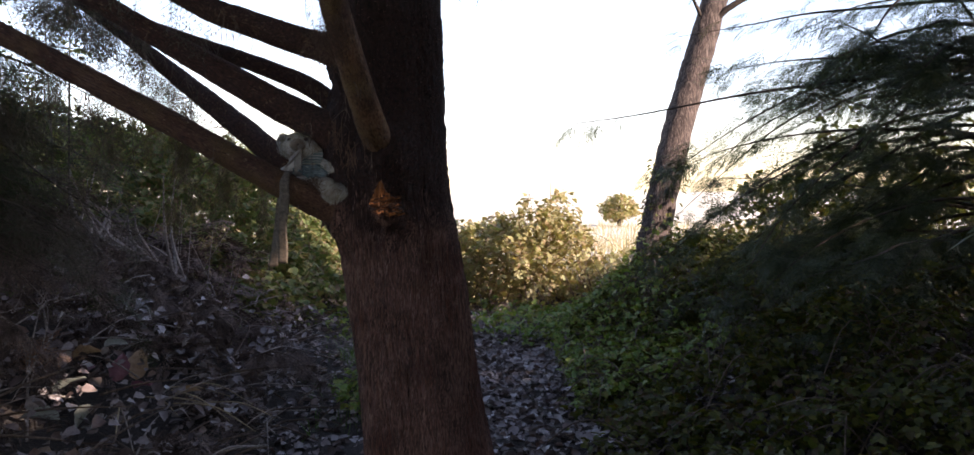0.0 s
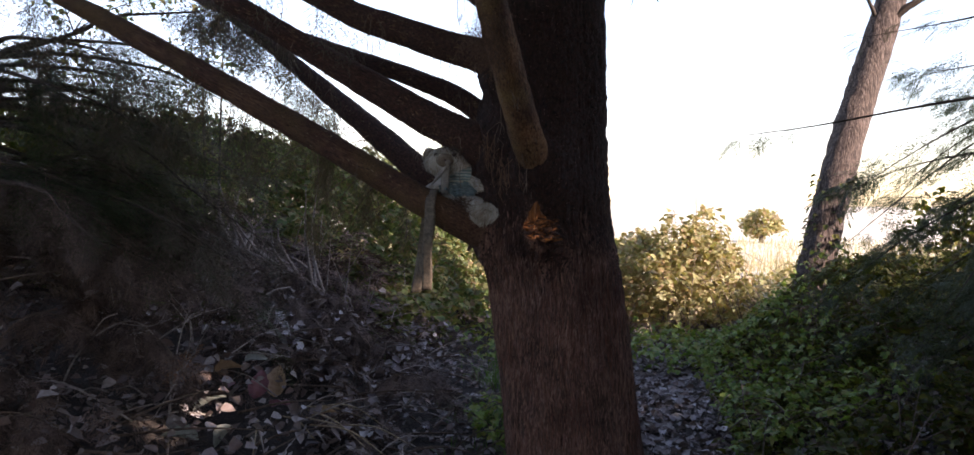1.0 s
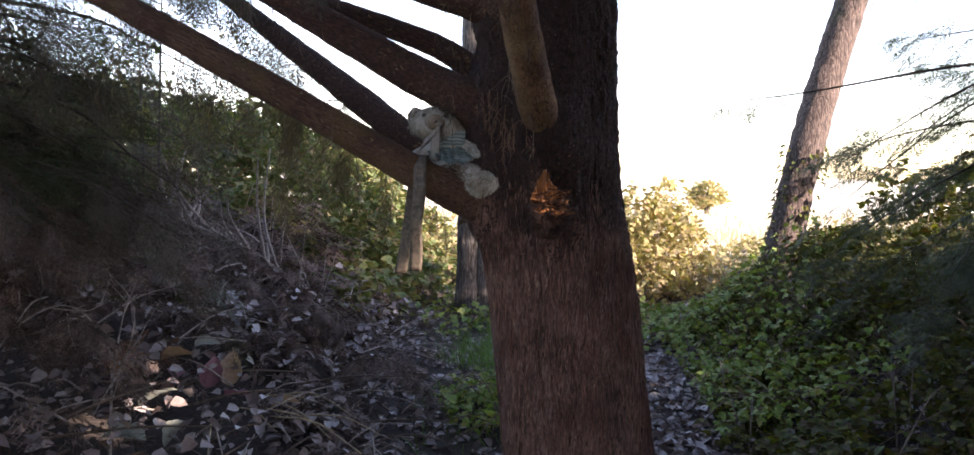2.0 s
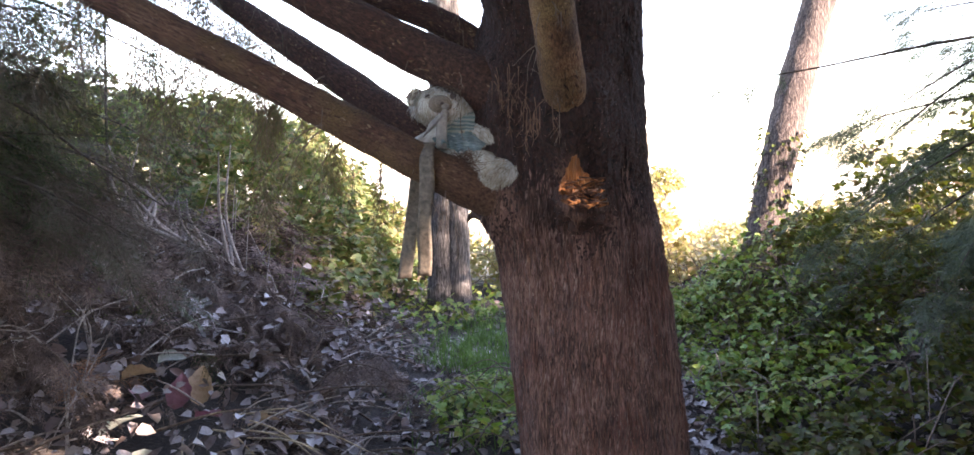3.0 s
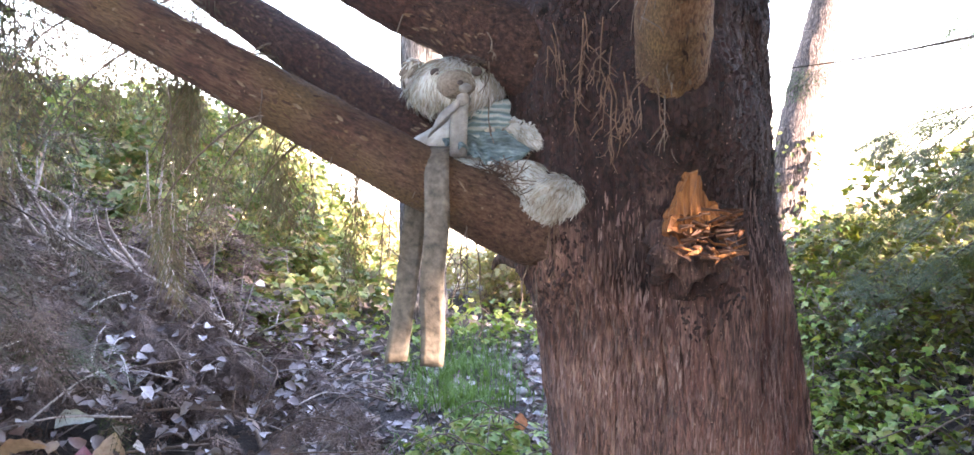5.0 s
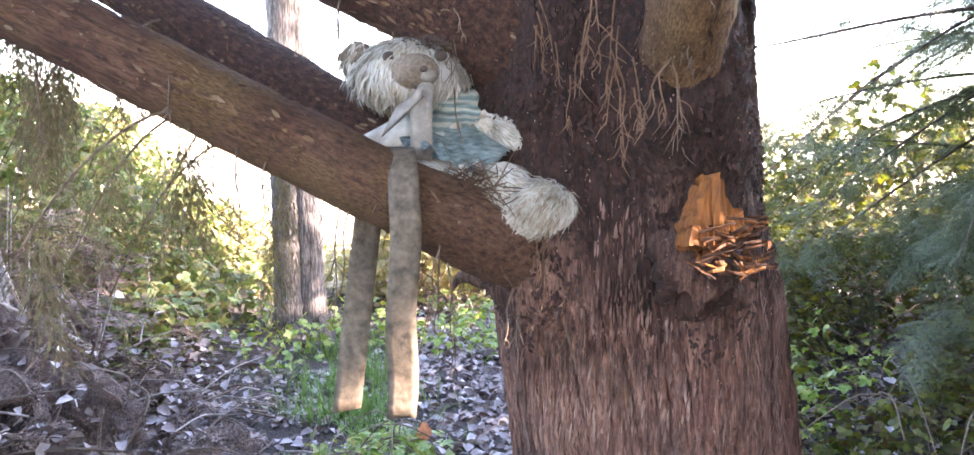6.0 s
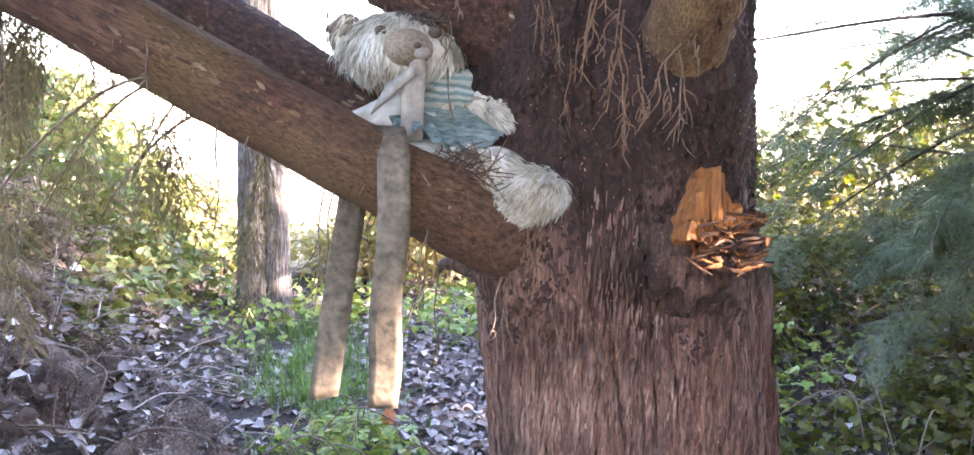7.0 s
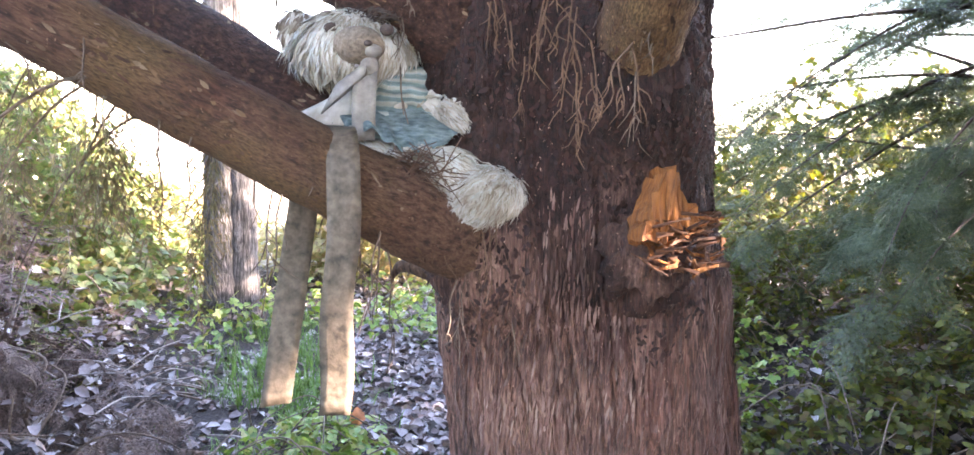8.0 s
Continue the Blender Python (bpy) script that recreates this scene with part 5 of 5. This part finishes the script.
def build_litter():
    g = np.random.default_rng(52)
    n = 60000
    x, y = g.uniform(-4.2, 5.0, n), g.uniform(3.2, 12.5, n)
    mid = 0.15 + 0.12 * np.maximum(0, y - 9)
    w = np.exp(-((x - mid) / 0.7) ** 2) + 0.40 * step(-0.6, -1.6, x) * step(10.0, 8.5, y) * (1 - 0.35 * step(-1.8, -2.5, x)) + 0.3 * step(0.8, 1.2, x)
    ok = (g.uniform(0, 1, n) < np.clip(w, 0.05, 1))
    x, y = x[ok], y[ok]
    n = len(x)
    z = ground_z(x, y) + h_pile(x, y) * g.uniform(0.5, 1.15, n) * (x < -1.6) + 0.012 + 0.26 * (x < -1.7) * g.uniform(0, 1, n) ** 1.3
    v, f = scatter(leaf_shape(0.7, 0.18, 0.2), basis(g.uniform(0, 6.283, n), g.normal(0, 0.35, n), g.normal(0, 0.5, n)), np.stack([x, y, z], -1), g.uniform(0.03, 0.105, n))
    solid("leaf_litter", mesh_of("leaf_litter", v, f), M_LITTER, "pale grey and brown fallen leaves on the path", "leaf litter", kind="stuff")


build_litter()


def build_stones():
    """A few worn stones on the leafy path."""
    g = np.random.default_rng(58)
    stone = plain("path_stone", (0.16, 0.15, 0.15), (0.36, 0.35, 0.35), 35.0, 0.7)
    for x, y, r in ((-0.52, 8.35, 0.075), (-0.66, 8.15, 0.05), (-0.42, 7.75, 0.045), (-0.60, 8.75, 0.055), (-0.35, 9.3, 0.06), (-0.48, 9.9, 0.06), (-0.30, 8.5, 0.04)):
        v, f = ellipsoid((0, 0, 0), (r, r * 0.8, r * 0.5), 18, 11)
        v = v * (0.8 + 0.4 * vnoise(v[:, 0] / r * 1.3 + x * 9, v[:, 1] / r * 1.3, v[:, 2] / r * 1.3 + y, 6))[:, None]
        ob = solid("stone", mesh_of("stone", v, f, True), stone, "rounded pale grey stone among fallen leaves on the path", "stone", "stones on the path")
        ob.matrix_world = pose(x, y, float(ground_z(x, y)) + r * 0.25, g.uniform(-10, 10), g.uniform(-10, 10), g.uniform(0, 360))


build_stones()


def dead_branch(name, label, main, side, seed, mat, r=0.02, long=1.0, rise=0.4):
    g = np.random.default_rng(seed)
    ob = thing(name, label, "branch")
    part("main_stem", mesh_of("main_stem", *tube([(*p, r * (1 - 0.8 * k / (len(main) - 1))) for k, p in enumerate(main)], 40, 8, 0.12, 30), True), mat, ob)
    rows = glide([(*p, 1 - k / len(main)) for k, p in enumerate(main)], 40)
    for _ in range(side):
        k = g.integers(8, 38)
        p, q = rows[k, :3], rows[min(39, k + 1), :3]
        d = (q - p) / np.linalg.norm(q - p)
        d = d * 0.6 + g.normal(0, 0.6, 3) + (0, 0, rise)
        ln = (g.uniform(0.25, 0.75) * rows[k, 3] + 0.12) * long
        d *= ln / np.linalg.norm(d)
        part("twig", mesh_of("twig", *tube([(*p, r * 0.5), (*(p + d * 0.5 + g.normal(0, 0.065, 3)), r * 0.38), (*(p + d), r * 0.15)], 12, 6, 0.1), True), mat, ob)


dead_branch("dead_branch", "bare grey forked dead branch leaning on the brush", [(-2.72, 7.8, 0.45), (-2.98, 7.6, 0.70), (-3.2, 7.35, 0.94), (-3.65, 7.1, 1.20), (-3.95, 6.9, 1.38)], 20, 61, M_TWIG, 0.032, 1.7, 0.75)
dead_branch("dead_branch", "bare grey dead branch lying on the brush", [(-1.75, 5.6, -0.05), (-2.1, 6.3, 0.12), (-2.45, 7.0, 0.32), (-2.8, 7.7, 0.5)], 8, 62, M_DRYTWIG, 0.020)
dead_branch("dead_stick", "pale weathered stick standing in the brush", [(-3.24, 5.7, 0.2), (-3.38, 5.82, 0.5), (-3.5, 5.95, 0.8)], 1, 63, M_TWIG, 0.022)
dead_branch("bare_twig", "bare pale twig sticking out of the brambles", [(3.4, 7.2, 0.15), (2.95, 7.6, 0.4), (2.5, 7.85, 0.64)], 3, 64, M_TWIG, 0.010)


# ---------------------------------------------------------------- grass and distance
def build_grass():
    g = np.random.default_rng(71)
    blade = (np.array([(0, 0.02, 0), (0, -0.02, 0), (0.55, -0.016, 0.12), (0.55, 0.016, 0.12), (1, 0, -0.1)], float), np.array([(0, 1, 2, 3), (3, 2, 4, 4)]))
    n = 3000
    x, y = g.normal(-1.02, 0.26, n), g.normal(8.3, 1.0, n)
    ok = vnoise(x * 3.2, y * 3.2, 0, 44) > 0.5
    x, y = x[ok], y[ok]
    n = len(x)
    v, f = scatter(blade, basis(g.uniform(0, 6.283, n), g.uniform(0.5, 1.4, n), g.uniform(-0.4, 0.4, n)), np.stack([x, y, ground_z(x, y)], -1), g.uniform(0.10, 0.26, n))
    tri = f[:, 2] == f[:, 3]
    solid("grass", mesh_of("grass", v, [f[~tri], f[tri][:, :3]]), M_GRASS, "fresh green grass tufts beside the path", "grass", kind="stuff")
    n = 16000
    x, y = g.uniform(-14, 20, n), 14 + 26 * g.uniform(0, 1, n) ** 1.6
    v, f = scatter(blade, basis(g.uniform(0, 6.283, n), g.uniform(0.6, 1.5, n), g.uniform(-0.4, 0.4, n)), np.stack([x, y, ground_z(x, y)], -1), g.uniform(0.25, 0.6, n))
    tri = f[:, 2] == f[:, 3]
    solid("meadow_grass", mesh_of("meadow_grass", v, [f[~tri], f[tri][:, :3]]), M_STRAW, "pale dry meadow grass in full sun", "grass", kind="stuff")


build_grass()


def build_far():
    g = np.random.default_rng(81)
    bush = thing("far_bush", "round pale green bush standing alone out in the meadow", "bush")
    part("stem", mesh_of("stem", *tube([(6.9, 40, -0.3, 0.12), (6.9, 40, 0.5, 0.09), (7.0, 40, 1.2, 0.03)], 8, 8), True), M_DARKWOOD, bush)
    n = 1400
    d = g.normal(0, 1, (n, 3))
    d *= (g.uniform(0.3, 1, n) ** 0.4 / np.linalg.norm(d, axis=1))[:, None]
    p = np.array([6.9, 40, 0.70]) + d * (1.05, 1.0, 0.75) * (0.62 + 0.7 * vnoise(d[:, 0] * 2.5 + 9, d[:, 1] * 2.5 + 9, d[:, 2] * 2.5 + 9, 5))[:, None]
    part("crown", mesh_of("crown", *scatter(LEAF, basis(g.uniform(0, 6.283, n), g.uniform(-1, 1, n), g.uniform(-1, 1, n)), p, g.uniform(0.12, 0.25, n))), M_GOLD, bush)
    sap = thing("bare_sapling", "thin bare sapling standing at the meadow's edge", "sapling")
    part("stem", mesh_of("stem", *tube([(1.05, 12.6, -0.3, 0.012), (1.06, 12.6, 1.2, 0.009), (1.03, 12.6, 2.5, 0.004)], 14, 6), True), M_TWIG, sap)


build_far()


# ---------------------------------------------------------------- small things
def curled_leaf(length, wide, cup, twist, seed):
    """One large dry leaf along x with a rib, cupped and waved, with thickness."""
    g = np.random.default_rng(seed)
    m, k = 12, 7
    u = np.linspace(0, 1, m)
    w = wide * np.sin(np.pi * np.clip(u, 0, 1) ** 0.75) ** 0.8 * (1 + 0.08 * np.sin(u * 23))
    vs = []
    for i in range(m):
        for t in np.linspace(-1, 1, k):
            a = twist * u[i]
            y, z = t * w[i] / 2, cup * t * t * w[i] + 0.25 * cup * math.sin(u[i] * 3) + g.normal(0, 0.012) * wide
            vs.append((u[i], y * math.cos(a) - z * math.sin(a), y * math.sin(a) + z * math.cos(a) - 0.25 * cup * u[i] ** 2))
    v = np.array(vs) * length
    i = (np.arange(m - 1)[:, None] * k + np.arange(k - 1)[None]).ravel()
    return mesh_of("dry_leaf", v, np.stack([i, i + 1, i + k + 1, i + k], -1), True)


def build_small_things():
    tan = leafy("tan_leaf", [(0.33, 0.22, 0.14), (0.44, 0.32, 0.22)], 0.6, 0.2, (1, 0.8, 0.5))
    purple = leafy("purple_leaf", [(0.22, 0.10, 0.13), (0.28, 0.13, 0.15)], 0.5, 0.2, (1, 0.5, 0.6))
    pale = leafy("pale_leaf", [(0.25, 0.27, 0.225), (0.34, 0.345, 0.30)], 0.5, 0.2, (1, 1, 0.8))
    rows = [(-2.55, 4.40, 0.36, 20, 25, 0.20, pale, "pale grey-green"), (-2.40, 4.20, 0.26, 200, 10, 0.21, pale, "pale grey-green"), (-2.38, 4.55, 0.24, 250, -30, 0.17, pale, "pale grey-green"),
            (-2.50, 5.36, 0.20, 95, 60, 0.24, tan, "tan curled"), (-2.58, 5.22, 0.22, 80, 65, 0.21, purple, "purplish"), (-2.85, 5.18, 0.40, 10, 10, 0.22, tan, "tan curled"),
            (-2.70, 5.05, 0.36, 300, 5, 0.18, purple, "purplish"), (-2.40, 5.12, 0.20, 330, 15, 0.19, purple, "purplish"), (-2.82, 5.55, 0.40, 40, 5, 0.17, pale, "pale grey-green"),
            (-2.95, 4.95, 0.45, 120, 20, 0.18, purple, "purplish"), (-2.2, 5.3, 0.10, 15, 10, 0.18, tan, "tan curled")]
    for k, (x, y, z, yaw, pitch, ln, mat, tone) in enumerate(rows):
        me = curled_leaf(ln, 0.62, 0.22 + 0.05 * (k % 3), 0.5 - 0.3 * (k % 4), 200 + k)
        ob = solid("dry_leaf", me, mat, tone + " large dead leaf lying on the brush pile", "leaf", "large dead leaves")
        ob.matrix_world = pose(x, y, z + 0.08, 15 * (k % 5) - 30, -pitch, yaw)
    g = np.random.default_rng(91)
    straw = plain("dry_stalk", (0.26, 0.19, 0.11), (0.50, 0.40, 0.26), 50.0)
    for k in range(8):
        x, y = -2.25 + g.normal(0, 0.22), 5.15 + g.normal(0, 0.2)
        z = 0.14 + 0.3 * (-2.1 - x) + g.uniform(0, 0.06)
        a = g.normal(-0.2, 0.5)
        ln = g.uniform(0.25, 0.6)
        ob = solid("dry_stalk", mesh_of("dry_stalk", *tube([(x, y, z, 0.0045), (x + 0.5 * ln * math.cos(a), y + 0.5 * ln * math.sin(a), z - 0.05 * ln + g.normal(0, 0.02), 0.005), (x + ln * math.cos(a), y + ln * math.sin(a), z - 0.28 * ln, 0.003)], 10, 6, 0.1), True), straw, "dry straw-coloured plant stalk on the brush pile", "stalk", "dry stalks")
    for pts, r in (([(-3.35, 4.2, 0.3), (-3.25, 4.35, 0.75), (-3.05, 4.55, 0.92), (-2.85, 4.6, 0.72), (-2.75, 4.5, 0.35)], 0.007), ([(-2.62, 4.25, 0.2), (-2.72, 4.45, 0.55), (-2.80, 4.7, 0.85), (-2.78, 4.8, 1.02)], 0.008), ([(-3.9, 4.6, 0.6), (-3.7, 4.4, 0.62), (-3.45, 4.2, 0.5)], 0.014)):
        dead_branch("thin_branch", "thin bare stem arching out of the brush", pts, 3, int(1000 * pts[0][1]), M_TWIG, r)
    # dry needle litter caught on the toy and on the limb
    n = 26
    p = np.concatenate([np.array([-0.80, 3.745, 1.635]) + g.normal(0, 1, (14, 3)) * (0.035, 0.015, 0.018), np.array([-0.86, 3.80, 1.905]) + g.normal(0, 1, (12, 3)) * (0.05, 0.03, 0.008)])
    solid("dry_needle_litter", mesh_of("dry_needle_litter", *sprays(p, g.uniform(0, 6.283, n), g.uniform(-0.9, 0.2, n), g.uniform(0.04, 0.085, n))), M_RUSTY, "dry brown needle litter caught on the limb", "needle litter", kind="stuff")
    # hook-shaped broken snag under the limb
    solid("broken_snag", mesh_of("broken_snag", *tube([(-0.74, 3.80, 1.45, 0.022), (-0.80, 3.86, 1.462, 0.02), (-0.835, 3.90, 1.455, 0.013), (-0.85, 3.905, 1.43, 0.003)], 18, 10, 0.2, 40), True), M_STEM, "short dark hooked snag under the lowest limb", "snag")
    ob = solid("fallen_leaf", curled_leaf(0.11, 0.8, 0.15, 0.2, 300), leafy("orange_leaf", [(0.55, 0.22, 0.12), (0.6, 0.28, 0.15)], 0.6, 0.25, (1, 0.7, 0.5)), "orange fallen leaf standing in the low bramble", "leaf")
    ob.matrix_world = pose(-0.62, 6.75, 0.02, 0, -80, 90)
    solid("log", mesh_of("log", *tube([(-2.95, 9.0, 0.22, 0.05), (-2.6, 8.95, 0.15, 0.05), (-2.15, 8.9, 0.0, 0.045)], 20, 12, 0.1, 20), True), M_BROWN, "short brown fallen log lying in the leaves", "log")


build_small_things()
